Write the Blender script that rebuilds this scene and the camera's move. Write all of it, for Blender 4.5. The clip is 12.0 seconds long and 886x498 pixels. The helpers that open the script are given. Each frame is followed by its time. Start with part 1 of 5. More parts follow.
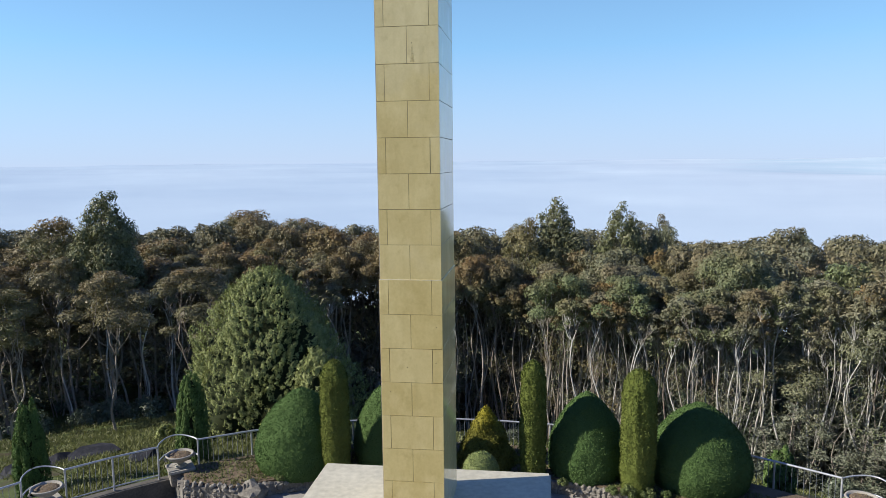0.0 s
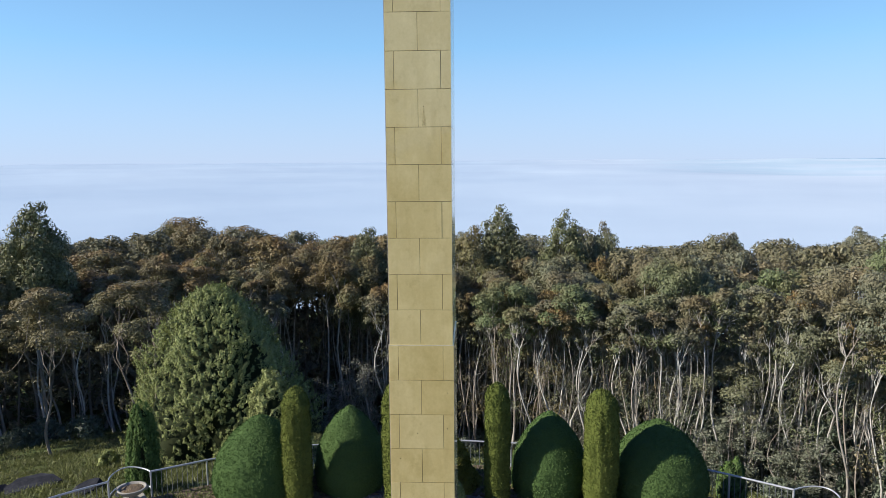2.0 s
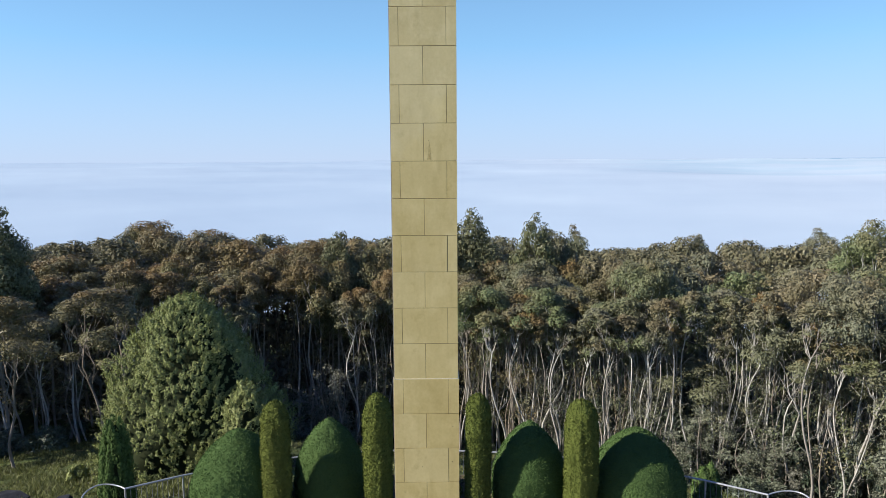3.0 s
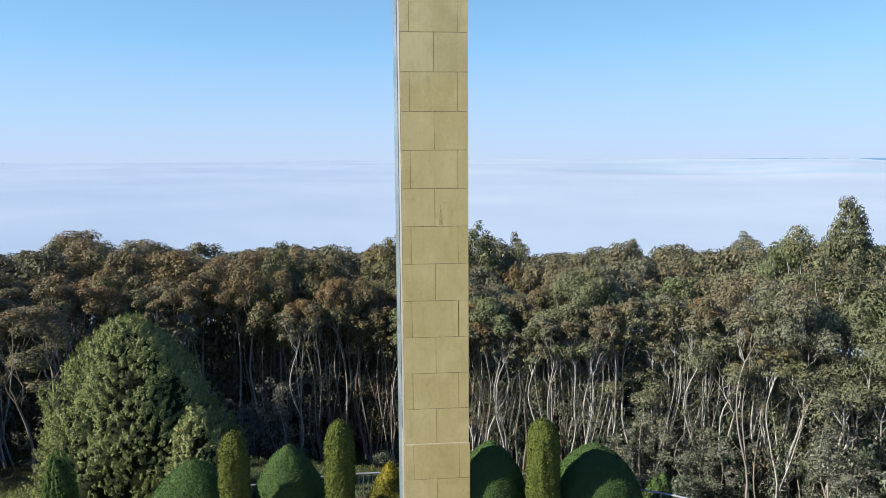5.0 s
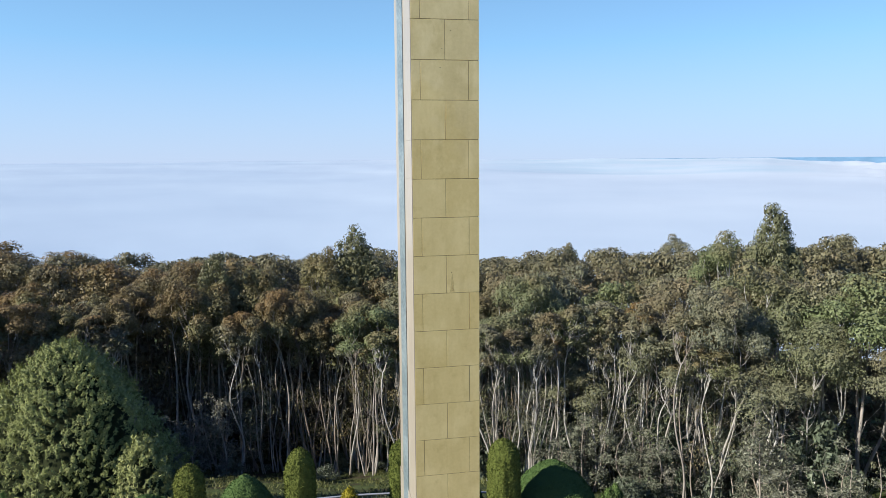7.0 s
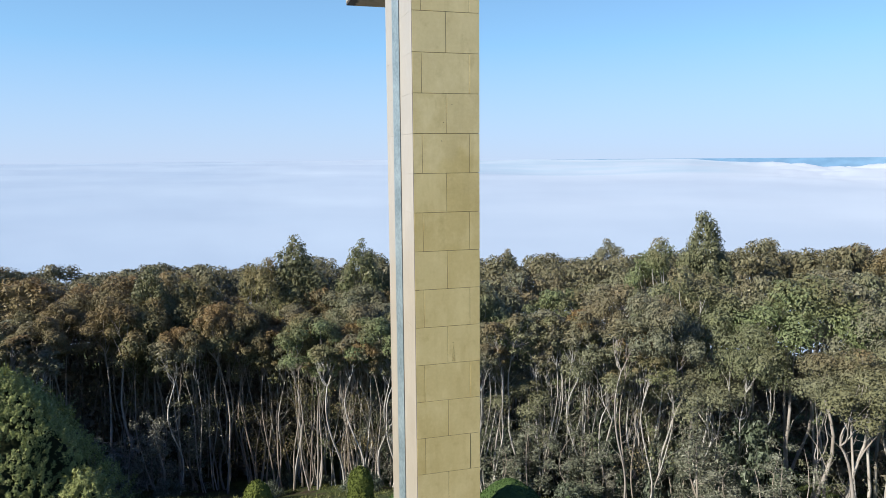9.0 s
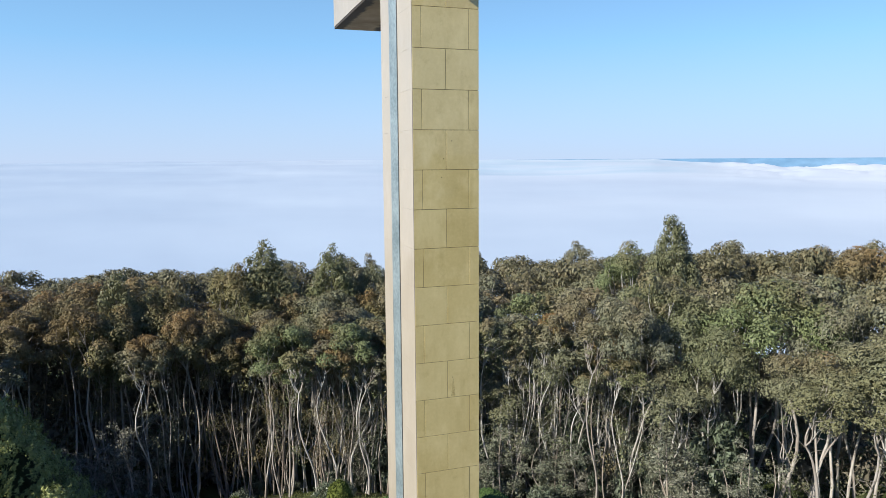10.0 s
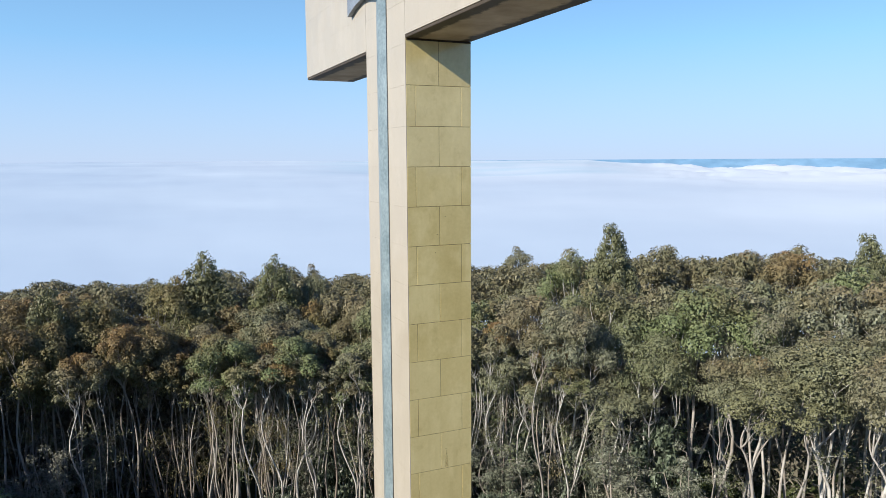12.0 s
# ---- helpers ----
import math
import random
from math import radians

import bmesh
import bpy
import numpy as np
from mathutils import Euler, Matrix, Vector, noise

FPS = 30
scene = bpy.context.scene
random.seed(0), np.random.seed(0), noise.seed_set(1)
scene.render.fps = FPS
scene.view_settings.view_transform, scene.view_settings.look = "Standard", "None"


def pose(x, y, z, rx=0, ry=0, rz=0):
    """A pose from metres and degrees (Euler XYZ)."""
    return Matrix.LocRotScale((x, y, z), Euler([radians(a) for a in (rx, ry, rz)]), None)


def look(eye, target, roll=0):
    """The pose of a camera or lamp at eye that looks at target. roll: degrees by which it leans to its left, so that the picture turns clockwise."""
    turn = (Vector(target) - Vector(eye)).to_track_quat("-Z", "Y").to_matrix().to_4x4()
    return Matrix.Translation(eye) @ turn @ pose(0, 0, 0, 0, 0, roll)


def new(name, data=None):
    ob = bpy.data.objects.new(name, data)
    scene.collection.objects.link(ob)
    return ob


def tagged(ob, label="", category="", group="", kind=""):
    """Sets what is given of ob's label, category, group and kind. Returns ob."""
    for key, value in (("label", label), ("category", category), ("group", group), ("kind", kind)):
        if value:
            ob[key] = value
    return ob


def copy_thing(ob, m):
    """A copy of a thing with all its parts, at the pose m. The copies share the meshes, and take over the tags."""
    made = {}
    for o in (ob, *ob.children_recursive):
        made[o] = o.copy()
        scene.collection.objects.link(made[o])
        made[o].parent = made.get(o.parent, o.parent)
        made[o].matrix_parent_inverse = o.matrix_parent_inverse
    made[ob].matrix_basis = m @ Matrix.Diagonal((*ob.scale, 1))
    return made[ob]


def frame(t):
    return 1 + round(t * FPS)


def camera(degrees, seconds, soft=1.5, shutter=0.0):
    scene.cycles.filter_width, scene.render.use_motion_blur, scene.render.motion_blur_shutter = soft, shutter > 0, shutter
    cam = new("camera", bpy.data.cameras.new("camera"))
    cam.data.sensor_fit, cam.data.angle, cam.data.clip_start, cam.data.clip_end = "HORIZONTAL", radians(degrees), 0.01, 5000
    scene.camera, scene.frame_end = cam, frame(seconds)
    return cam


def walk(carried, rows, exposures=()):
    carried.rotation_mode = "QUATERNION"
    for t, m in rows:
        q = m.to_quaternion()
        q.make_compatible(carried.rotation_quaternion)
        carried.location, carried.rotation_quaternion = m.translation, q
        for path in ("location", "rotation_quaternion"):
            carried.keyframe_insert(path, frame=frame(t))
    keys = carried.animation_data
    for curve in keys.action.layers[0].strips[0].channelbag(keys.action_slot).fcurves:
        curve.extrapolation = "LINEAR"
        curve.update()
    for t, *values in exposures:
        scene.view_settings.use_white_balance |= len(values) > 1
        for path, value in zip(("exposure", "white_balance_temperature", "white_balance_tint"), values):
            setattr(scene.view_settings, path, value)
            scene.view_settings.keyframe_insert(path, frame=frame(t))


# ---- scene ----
cam = camera(63.2, 12.0, 0.8)
PATH = [
    (0, (1.4077, -7.6505, 10.2795), (1.1396, -5.6835, 10.0376), -0.61),
    (0.5, (1.2004, -7.6153, 10.4444), (0.9762, -5.6424, 10.2015), -0.58),
    (1, (0.9946, -7.5798, 10.6065), (0.8130, -5.6028, 10.3635), -0.56),
    (1.5, (0.7823, -7.5601, 10.7825), (0.6463, -5.5792, 10.5401), -0.45),
    (2, (0.5898, -7.5188, 10.9605), (0.4990, -5.5358, 10.7164), -0.48),
    (2.5, (0.3890, -7.4980, 11.1472), (0.3456, -5.5139, 10.9015), -0.42),
    (3, (0.1815, -7.4627, 11.3195), (0.1842, -5.4777, 11.0728), -0.41),
    (5, (-0.6119, -7.2843, 11.9832), (-0.4244, -5.3084, 11.7361), -0.40),
    (5.5, (-0.8232, -7.2415, 12.1555), (-0.5880, -5.2713, 11.9074), -0.41),
    (6, (-1.0192, -7.2022, 12.3203), (-0.7371, -5.2381, 12.0722), -0.41),
    (6.5, (-1.2058, -7.1421, 12.4980), (-0.8760, -5.1851, 12.2491), -0.41),
    (7, (-1.3949, -7.0595, 12.6595), (-1.0191, -5.1105, 12.4106), -0.46),
    (9, (-2.0321, -6.8355, 13.3685), (-1.4780, -4.9297, 13.1204), -0.46),
    (9.5, (-2.1923, -6.7771, 13.5429), (-1.5937, -4.8843, 13.2949), -0.41),
    (10, (-2.3237, -6.7044, 13.7224), (-1.6838, -4.8255, 13.4736), -0.40),
    (10.5, (-2.4623, -6.6445, 13.9084), (-1.7812, -4.7805, 13.6603), -0.34),
    (11, (-2.5989, -6.5895, 14.1046), (-1.8777, -4.7406, 13.8566), -0.33),
    (11.5, (-2.7178, -6.5314, 14.2925), (-1.9559, -4.6993, 14.0429), -0.32),
    (12, (-2.8182, -6.4652, 14.4599), (-2.0173, -4.6493, 14.2117), -0.35),
]
walk(cam, [(t, look(eye, target, roll)) for t, eye, target, roll in PATH], [(0, 0.64), (12, 0.64)])

# ---- world, sun ----
SUN_TURN, SUN_UP = 77.0, 31.0          # the light travels 77 degrees to the right of +y, from 31 degrees up
sun_from = Vector((-math.sin(radians(SUN_TURN)) * math.cos(radians(SUN_UP)),
                   -math.cos(radians(SUN_TURN)) * math.cos(radians(SUN_UP)), math.sin(radians(SUN_UP))))
world = bpy.data.worlds.new("world")
scene.world = world
world.use_nodes = True
wn, wl = world.node_tree.nodes, world.node_tree.links
sky = wn.new("ShaderNodeTexSky")
sky.sky_type = "NISHITA"
sky.sun_disc = False
sky.sun_elevation = radians(SUN_UP)
sky.sun_rotation = math.atan2(sun_from.x, sun_from.y)
sky.altitude = 1000
sky.air_density, sky.dust_density, sky.ozone_density = 1.0, 0.3, 2.5
# the sky is looked up a little higher, as the air over the hill is clear, and fades into pale haze at the horizon
tc = wn.new("ShaderNodeTexCoord")
lift_sky = wn.new("ShaderNodeVectorMath")
lift_sky.operation = "MULTIPLY_ADD"
lift_sky.inputs[1].default_value, lift_sky.inputs[2].default_value = (1, 1, 0.9), (0, 0, 0.07)
unit = wn.new("ShaderNodeVectorMath")
unit.operation = "NORMALIZE"
wl.new(tc.outputs["Generated"], lift_sky.inputs[0])
wl.new(lift_sky.outputs[0], unit.inputs[0])
wl.new(unit.outputs[0], sky.inputs[0])
tint = wn.new("ShaderNodeMix")
tint.data_type, tint.blend_type = "RGBA", "MULTIPLY"
tint.inputs[0].default_value, tint.inputs[7].default_value = 1.0, (1.02, 1.30, 1.42, 1)
wl.new(sky.outputs[0], tint.inputs[6])
even = wn.new("ShaderNodeMix")                       # thin high haze evens the blue out between the sun's side and the other
even.data_type = "RGBA"
even.inputs[0].default_value, even.inputs[7].default_value = 0.5, (2.35, 4.5, 6.85, 1)
wl.new(tint.outputs[2], even.inputs[6])
split = wn.new("ShaderNodeSeparateXYZ")
wl.new(tc.outputs["Generated"], split.inputs[0])
fade = wn.new("ShaderNodeMapRange")
fade.inputs[1].default_value, fade.inputs[2].default_value, fade.inputs[3].default_value, fade.inputs[4].default_value = -0.01, 0.15, 0.9, 0.0
wl.new(split.outputs[2], fade.inputs[0])
haze = wn.new("ShaderNodeMix")
haze.data_type = "RGBA"
haze.inputs[7].default_value = (4.1, 4.82, 6.38, 1)
wl.new(fade.outputs[0], haze.inputs[0])
wl.new(even.outputs[2], haze.inputs[6])
deep = wn.new("ShaderNodeMapRange")                 # clear mountain air: the blue deepens overhead
deep.inputs[1].default_value, deep.inputs[2].default_value, deep.inputs[3].default_value, deep.inputs[4].default_value = 0.15, 0.75, 0.0, 1.0
wl.new(split.outputs[2], deep.inputs[0])
dim = wn.new("ShaderNodeMix")
dim.data_type, dim.blend_type = "RGBA", "MULTIPLY"
dim.inputs[7].default_value = (0.17, 0.195, 0.47, 1)
wl.new(deep.outputs[0], dim.inputs[0])
wl.new(haze.outputs[2], dim.inputs[6])
wl.new(dim.outputs[2], wn["Background"].inputs[0])
wn["Background"].inputs[1].default_value = 0.0914
sun = new("sun", bpy.data.lights.new("sun", "SUN"))
sun.data.energy, sun.data.angle, sun.data.color = 5.0, radians(0.55), (1.0, 0.915, 0.78)
sun.matrix_world = look(sun_from * 50, (0, 0, 0))


# ---- materials ----
def material(name, rough=0.7, metal=0.0, spec=0.5):
    m = bpy.data.materials.new(name)
    m.use_nodes = True
    b = m.node_tree.nodes["Principled BSDF"]
    b.inputs["Roughness"].default_value = rough
    b.inputs["Metallic"].default_value = metal
    b.inputs["Specular IOR Level"].default_value = spec
    return m, m.node_tree.nodes, m.node_tree.links, b


def noise_node(n, l, scale, detail=4.0, rough=0.55, space="Object", stretch=(1, 1, 1)):
    tc = n.new("ShaderNodeTexCoord")
    mp = n.new("ShaderNodeMapping")
    mp.inputs["Scale"].default_value = stretch
    l.new(tc.outputs[space], mp.inputs[0])
    t = n.new("ShaderNodeTexNoise")
    t.inputs["Scale"].default_value, t.inputs["Detail"].default_value, t.inputs["Roughness"].default_value = scale, detail, rough
    l.new(mp.outputs[0], t.inputs[0])
    return t.outputs[0]


def world_noise(n, l, scale, detail=4.0, rough=0.55, stretch=(1, 1, 1)):
    g = n.new("ShaderNodeNewGeometry")
    mp = n.new("ShaderNodeMapping")
    mp.inputs["Scale"].default_value = stretch
    l.new(g.outputs["Position"], mp.inputs[0])
    t = n.new("ShaderNodeTexNoise")
    t.inputs["Scale"].default_value, t.inputs["Detail"].default_value, t.inputs["Roughness"].default_value = scale, detail, rough
    l.new(mp.outputs[0], t.inputs[0])
    return t.outputs[0]


def ramp(n, l, fac, stops):
    r = n.new("ShaderNodeValToRGB")
    while len(r.color_ramp.elements) < len(stops):
        r.color_ramp.elements.new(0.5)
    for e, (p, c) in zip(r.color_ramp.elements, stops):
        e.position, e.color = p, (*c, 1) if len(c) == 3 else c
    l.new(fac, r.inputs[0])
    return r.outputs[0]


def mix(n, l, fac, a, b, how="MIX"):
    m = n.new("ShaderNodeMix")
    m.data_type, m.blend_type = "RGBA", how
    for sock, v in ((m.inputs[0], fac), (m.inputs[6], a), (m.inputs[7], b)):
        if isinstance(v, (int, float)):
            sock.default_value = v
        elif isinstance(v, tuple):
            sock.default_value = (*v, 1)
        else:
            l.new(v, sock)
    return m.outputs[2]


def bump(n, l, b, height, strength, distance):
    k = n.new("ShaderNodeBump")
    k.inputs["Strength"].default_value, k.inputs["Distance"].default_value = strength, distance
    l.new(height, k.inputs["Height"])
    l.new(k.outputs[0], b.inputs["Normal"])


def simple(name, lo, hi, scale, rough=0.75, metal=0.0, bump_by=0.0, fine=None, spec=0.5, space="world"):
    """Two-scale mottled surface between two colours."""
    m, n, l, b = material(name, rough, metal, spec)
    a = world_noise(n, l, scale) if space == "world" else noise_node(n, l, scale)
    f = world_noise(n, l, fine or scale * 9, 3)
    c = ramp(n, l, a, [(0.3, lo), (0.7, hi)])
    c = mix(n, l, 0.35, c, ramp(n, l, f, [(0.3, tuple(v * 0.6 for v in lo)), (0.75, tuple(min(1, v * 1.25) for v in hi))]))
    l.new(c, b.inputs["Base Color"])
    if bump_by:
        bump(n, l, b, f, 0.6, bump_by)
    return m


def glazed_block(name, deep, mid, pale, streaked, coat=0.85):
    m, n, l, b = material(name, 0.32)
    info = n.new("ShaderNodeObjectInfo")
    soft = world_noise(n, l, 3.2, 7, 0.72)
    streak = world_noise(n, l, 1.6, 5, 0.65, (6, 6, 0.7))
    fine = world_noise(n, l, 34, 4, 0.65)
    c = ramp(n, l, soft, [(0.36, deep), (0.64, mid)])
    c = mix(n, l, ramp(n, l, info.outputs["Random"], [(0.0, (0.0,) * 3), (1.0, (0.55,) * 3)]), c, pale)
    c = mix(n, l, ramp(n, l, streak, [(0.52, (0.0,) * 3), (0.8, (0.35,) * 3)]), c, streaked)
    c = mix(n, l, 0.15, c, ramp(n, l, fine, [(0.3, streaked), (0.7, pale)]))
    bloom = ramp(n, l, world_noise(n, l, 2.1, 6, 0.66, (1.3, 1.3, 0.8)), [(0.50, (0.0,) * 3), (0.66, (0.55,) * 3)])
    c = mix(n, l, bloom, c, tuple(min(0.9, 1.08 * v) for v in pale))     # chalky bloom on the glaze
    c = mix(n, l, ramp(n, l, world_noise(n, l, 6.5, 6, 0.72, (1, 1, 0.8)), [(0.56, (0.0,) * 3), (0.72, (0.4,) * 3)]), c, streaked)
    l.new(c, b.inputs["Base Color"])
    l.new(ramp(n, l, soft, [(0.3, (0.30,) * 3), (0.7, (0.48,) * 3)]), b.inputs["Roughness"])
    b.inputs["Coat Weight"].default_value, b.inputs["Coat Roughness"].default_value = coat, 0.04
    bump(n, l, b, soft, 0.12, 0.01)
    return m


def bark(name, dark, white, warm=1.0):
    m, n, l, b = material(name, 0.8, spec=0.25)
    info = n.new("ShaderNodeObjectInfo")
    big = noise_node(n, l, 1.6, 5, 0.6, "Object", (1, 1, 0.35))
    streak = noise_node(n, l, 9, 4, 0.6, "Object", (1.5, 1.5, 0.14))
    c = ramp(n, l, big, [(0.30, (0.24, 0.20, 0.165)), (0.48, tuple(white * v for v in (0.53, 0.53 * warm, 0.51 * warm * warm))), (0.72, tuple(white * v for v in (0.71, 0.715 * warm, 0.70 * warm * warm)))])
    c = mix(n, l, ramp(n, l, streak, [(0.45, (0.0,) * 3), (0.7, (0.6,) * 3)]), c, (0.27, 0.235, 0.205))
    c = mix(n, l, ramp(n, l, info.outputs["Random"], [(0.4, (0.0,) * 3), (1.0, (dark,) * 3)]), c, (0.17, 0.14, 0.12))
    l.new(c, b.inputs["Base Color"])
    bump(n, l, b, streak, 0.5, 0.02)
    return m


def leaves(name, tones, rough=0.42, clear=0.22, spread=0.6, spec=0.35, low=0.42, high=1.65, tips=None):
    """Foliage: a tone per tree, another per leaf, and slow drifts through the crown."""
    m, n, l, b = material(name, rough, spec=spec)
    info = n.new("ShaderNodeObjectInfo")
    geo = n.new("ShaderNodeNewGeometry")
    k = len(tones)
    tree = ramp(n, l, info.outputs["Random"], [(i / max(1, k - 1), t) for i, t in enumerate(tones)])
    drift = world_noise(n, l, 0.8, 3, 0.6)
    c = mix(n, l, ramp(n, l, drift, [(0.35, (0.0,) * 3), (0.7, (spread,) * 3)]), tree, tones[-1])
    if tips:                                          # reddish new growth over the tops of some crowns, warmed as if sunlit
        at = n.new("ShaderNodeTexCoord")
        cut = n.new("ShaderNodeSeparateXYZ")
        l.new(at.outputs["Object"], cut.inputs[0])
        up = n.new("ShaderNodeMapRange")
        up.inputs[1].default_value, up.inputs[2].default_value = 12.0, 14.2
        l.new(cut.outputs[2], up.inputs[0])
        some = mix(n, l, 1.0, up.outputs[0], ramp(n, l, world_noise(n, l, 0.28, 4, 0.6), [(0.42, (0.0,) * 3), (0.60, (0.8,) * 3)]), "MULTIPLY")
        c = mix(n, l, some, c, tips)
    lo = mix(n, l, 1.0, c, (low, low, low), "MULTIPLY")
    hi = mix(n, l, 1.0, c, (high, high * 0.98, high * 0.95), "MULTIPLY")
    c = mix(n, l, geo.outputs["Random Per Island"], lo, hi)
    l.new(c, b.inputs["Base Color"])
    tr = n.new("ShaderNodeBsdfTranslucent")
    l.new(c, tr.inputs[0])
    ms = n.new("ShaderNodeMixShader")
    ms.inputs[0].default_value = clear
    l.new(b.outputs[0], ms.inputs[1])
    l.new(tr.outputs[0], ms.inputs[2])
    l.new(ms.outputs[0], n["Material Output"].inputs[0])
    return m


M_BLOCK = glazed_block("ochre_terracotta", (0.555, 0.44, 0.175), (0.675, 0.55, 0.24), (0.735, 0.625, 0.32), (0.42, 0.32, 0.115))
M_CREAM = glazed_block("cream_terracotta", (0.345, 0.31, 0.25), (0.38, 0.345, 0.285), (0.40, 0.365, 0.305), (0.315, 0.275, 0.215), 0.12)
M_JOINT = simple("joint_mortar", (0.13, 0.10, 0.05), (0.23, 0.18, 0.09), 5, 0.9)
M_CAP = simple("pale_slab", (0.40, 0.38, 0.30), (0.50, 0.48, 0.39), 1.7, 0.5, bump_by=0.0008, fine=12)


def soffit_material():
    """Brown cement underside, warmed for ochre light reflected up to it, with black weather stains creeping in from its
    edges.
    """
    m, n, l, b = material("stained_soffit", 0.6, spec=0.2)
    b.inputs["Coat Weight"].default_value, b.inputs["Coat Roughness"].default_value = 0.06, 0.2
    tc = n.new("ShaderNodeTexCoord")
    cut = n.new("ShaderNodeSeparateXYZ")
    l.new(tc.outputs["Generated"], cut.inputs[0])
    fold = n.new("ShaderNodeMath")
    fold.operation = "PINGPONG"
    fold.inputs[1].default_value = 0.5
    l.new(cut.outputs[0], fold.inputs[0])
    edge = n.new("ShaderNodeMath")
    edge.operation = "MULTIPLY_ADD"
    edge.inputs[1].default_value = -0.30
    l.new(world_noise(n, l, 5.0, 6, 0.7), edge.inputs[0])
    l.new(fold.outputs[0], edge.inputs[2])
    big = world_noise(n, l, 2.2, 6, 0.65)
    # the warm tone holds light bounced from the ochre shaft
    c = ramp(n, l, big, [(0.3, (0.26, 0.195, 0.115)), (0.7, (0.50, 0.40, 0.27))])
    c = mix(n, l, ramp(n, l, edge.outputs[0], [(0.0, (0.9,) * 3), (0.06, (0.0,) * 3)]), c, (0.022, 0.017, 0.013))
    l.new(c, b.inputs["Base Color"])
    bump(n, l, b, big, 0.3, 0.01)
    return m


def rust_material():
    """A thin brown run of rust that lets the glaze show through."""
    m, n, l, b = material("rust_run", 0.8, spec=0.1)
    b.inputs["Base Color"].default_value = (0.33, 0.23, 0.075, 1)
    b.inputs["Alpha"].default_value = 0.5
    l.new(ramp(n, l, world_noise(n, l, 40, 4, 0.7), [(0.35, (0.0,) * 3), (0.65, (0.42,) * 3)]), b.inputs["Alpha"])
    return m


M_RUST = rust_material()
M_SOFFIT = soffit_material()
M_SEAL = simple("dark_sealant", (0.018, 0.012, 0.007), (0.05, 0.035, 0.02), 4, 0.8, fine=20)
M_INLAY = simple("blade_patina", (0.12, 0.17, 0.19), (0.29, 0.36, 0.39), 3, 0.35, 0.2, fine=30)
M_HOLE = simple("dark_hole", (0.02, 0.018, 0.012), (0.05, 0.04, 0.025), 5, 0.95, spec=0.0)
M_BRONZE = simple("dark_bronze", (0.06, 0.07, 0.08), (0.16, 0.16, 0.15), 5, 0.45, 0.7)
M_GUARD = simple("grey_metal", (0.17, 0.20, 0.24), (0.32, 0.36, 0.41), 6, 0.5, 0.4)
# one bark twice: darkened for trunks in shade, whitened for sunlit ones
M_SHADEDBARK = bark("shaded_bark", 0.85, 0.58, 0.92)
M_SUNLITBARK = bark("sunlit_bark", 0.5, 0.82)
# the tip colour is reddened past new growth, for warm sun on the tops
M_GUM = leaves("gum_leaves", [(0.174, 0.163, 0.088), (0.194, 0.162, 0.081), (0.157, 0.171, 0.078), (0.182, 0.158, 0.09), (0.166, 0.169, 0.095), (0.20, 0.153, 0.078), (0.178, 0.164, 0.085)], 0.45, 0.14, 0.25, 0.22, 0.74, 1.26, (0.235, 0.145, 0.062))
M_GREY = leaves("grey_gum_leaves", [(0.177, 0.197, 0.122), (0.192, 0.194, 0.124), (0.156, 0.199, 0.093), (0.204, 0.186, 0.116), (0.172, 0.194, 0.138)], 0.45, 0.14, 0.2, 0.2, 0.74, 1.26, (0.19, 0.15, 0.085))
M_FAR = leaves("far_gum_leaves", [(0.142, 0.155, 0.095), (0.168, 0.148, 0.088)], 0.45, 0.14, 0.9, 0.2, 0.7, 1.3)
M_SPIRE = leaves("green_gum_leaves", [(0.145, 0.158, 0.078), (0.16, 0.162, 0.08), (0.142, 0.158, 0.092)], 0.42, 0.14, 0.2, 0.24, 0.7, 1.3)
M_SAP = leaves("young_gum_leaves", [(0.18, 0.20, 0.155), (0.165, 0.19, 0.14), (0.19, 0.195, 0.165)], 0.4, 0.2, 0.3, 0.3)
M_SHRUB = leaves("shrub_leaves", [(0.10, 0.145, 0.095), (0.13, 0.165, 0.115), (0.11, 0.135, 0.105)], 0.35, 0.22, 0.6, 0.35, 0.6, 1.5)
M_THICKET = leaves("brushwood", [(0.19, 0.165, 0.14), (0.165, 0.16, 0.125)], 0.7, 0.2, 0.5, 0.15, 0.6, 1.4)
M_PALE = leaves("silvery_leaves", [(0.24, 0.268, 0.104), (0.228, 0.26, 0.097), (0.208, 0.246, 0.088)], 0.5, 0.12, 0.6, 0.2, 0.7, 1.35)
M_EGG = leaves("clipped_yew", [(0.068, 0.122, 0.041), (0.083, 0.139, 0.049)], 0.8, 0.04, 0.3, 0.06, 0.84, 1.14)
bump(M_EGG.node_tree.nodes, M_EGG.node_tree.links, M_EGG.node_tree.nodes["Principled BSDF"], world_noise(M_EGG.node_tree.nodes, M_EGG.node_tree.links, 34, 4, 0.7), 0.25, 0.02)
M_PENCIL = leaves("clipped_cypress", [(0.096, 0.125, 0.033), (0.114, 0.137, 0.038)], 0.9, 0.05, 0.5, 0.03, 0.86, 1.14)
M_GOLD = leaves("golden_cypress", [(0.10, 0.105, 0.022), (0.12, 0.12, 0.025)], 0.65, 0.12, 0.4, 0.15, 0.6, 1.6)
n, l = M_GOLD.node_tree.nodes, M_GOLD.node_tree.links       # yellow new growth at the tip of the cone
tip = n.new("ShaderNodeTexCoord")
cut = n.new("ShaderNodeSeparateXYZ")
l.new(tip.outputs["Object"], cut.inputs[0])
half = n.new("ShaderNodeMath")
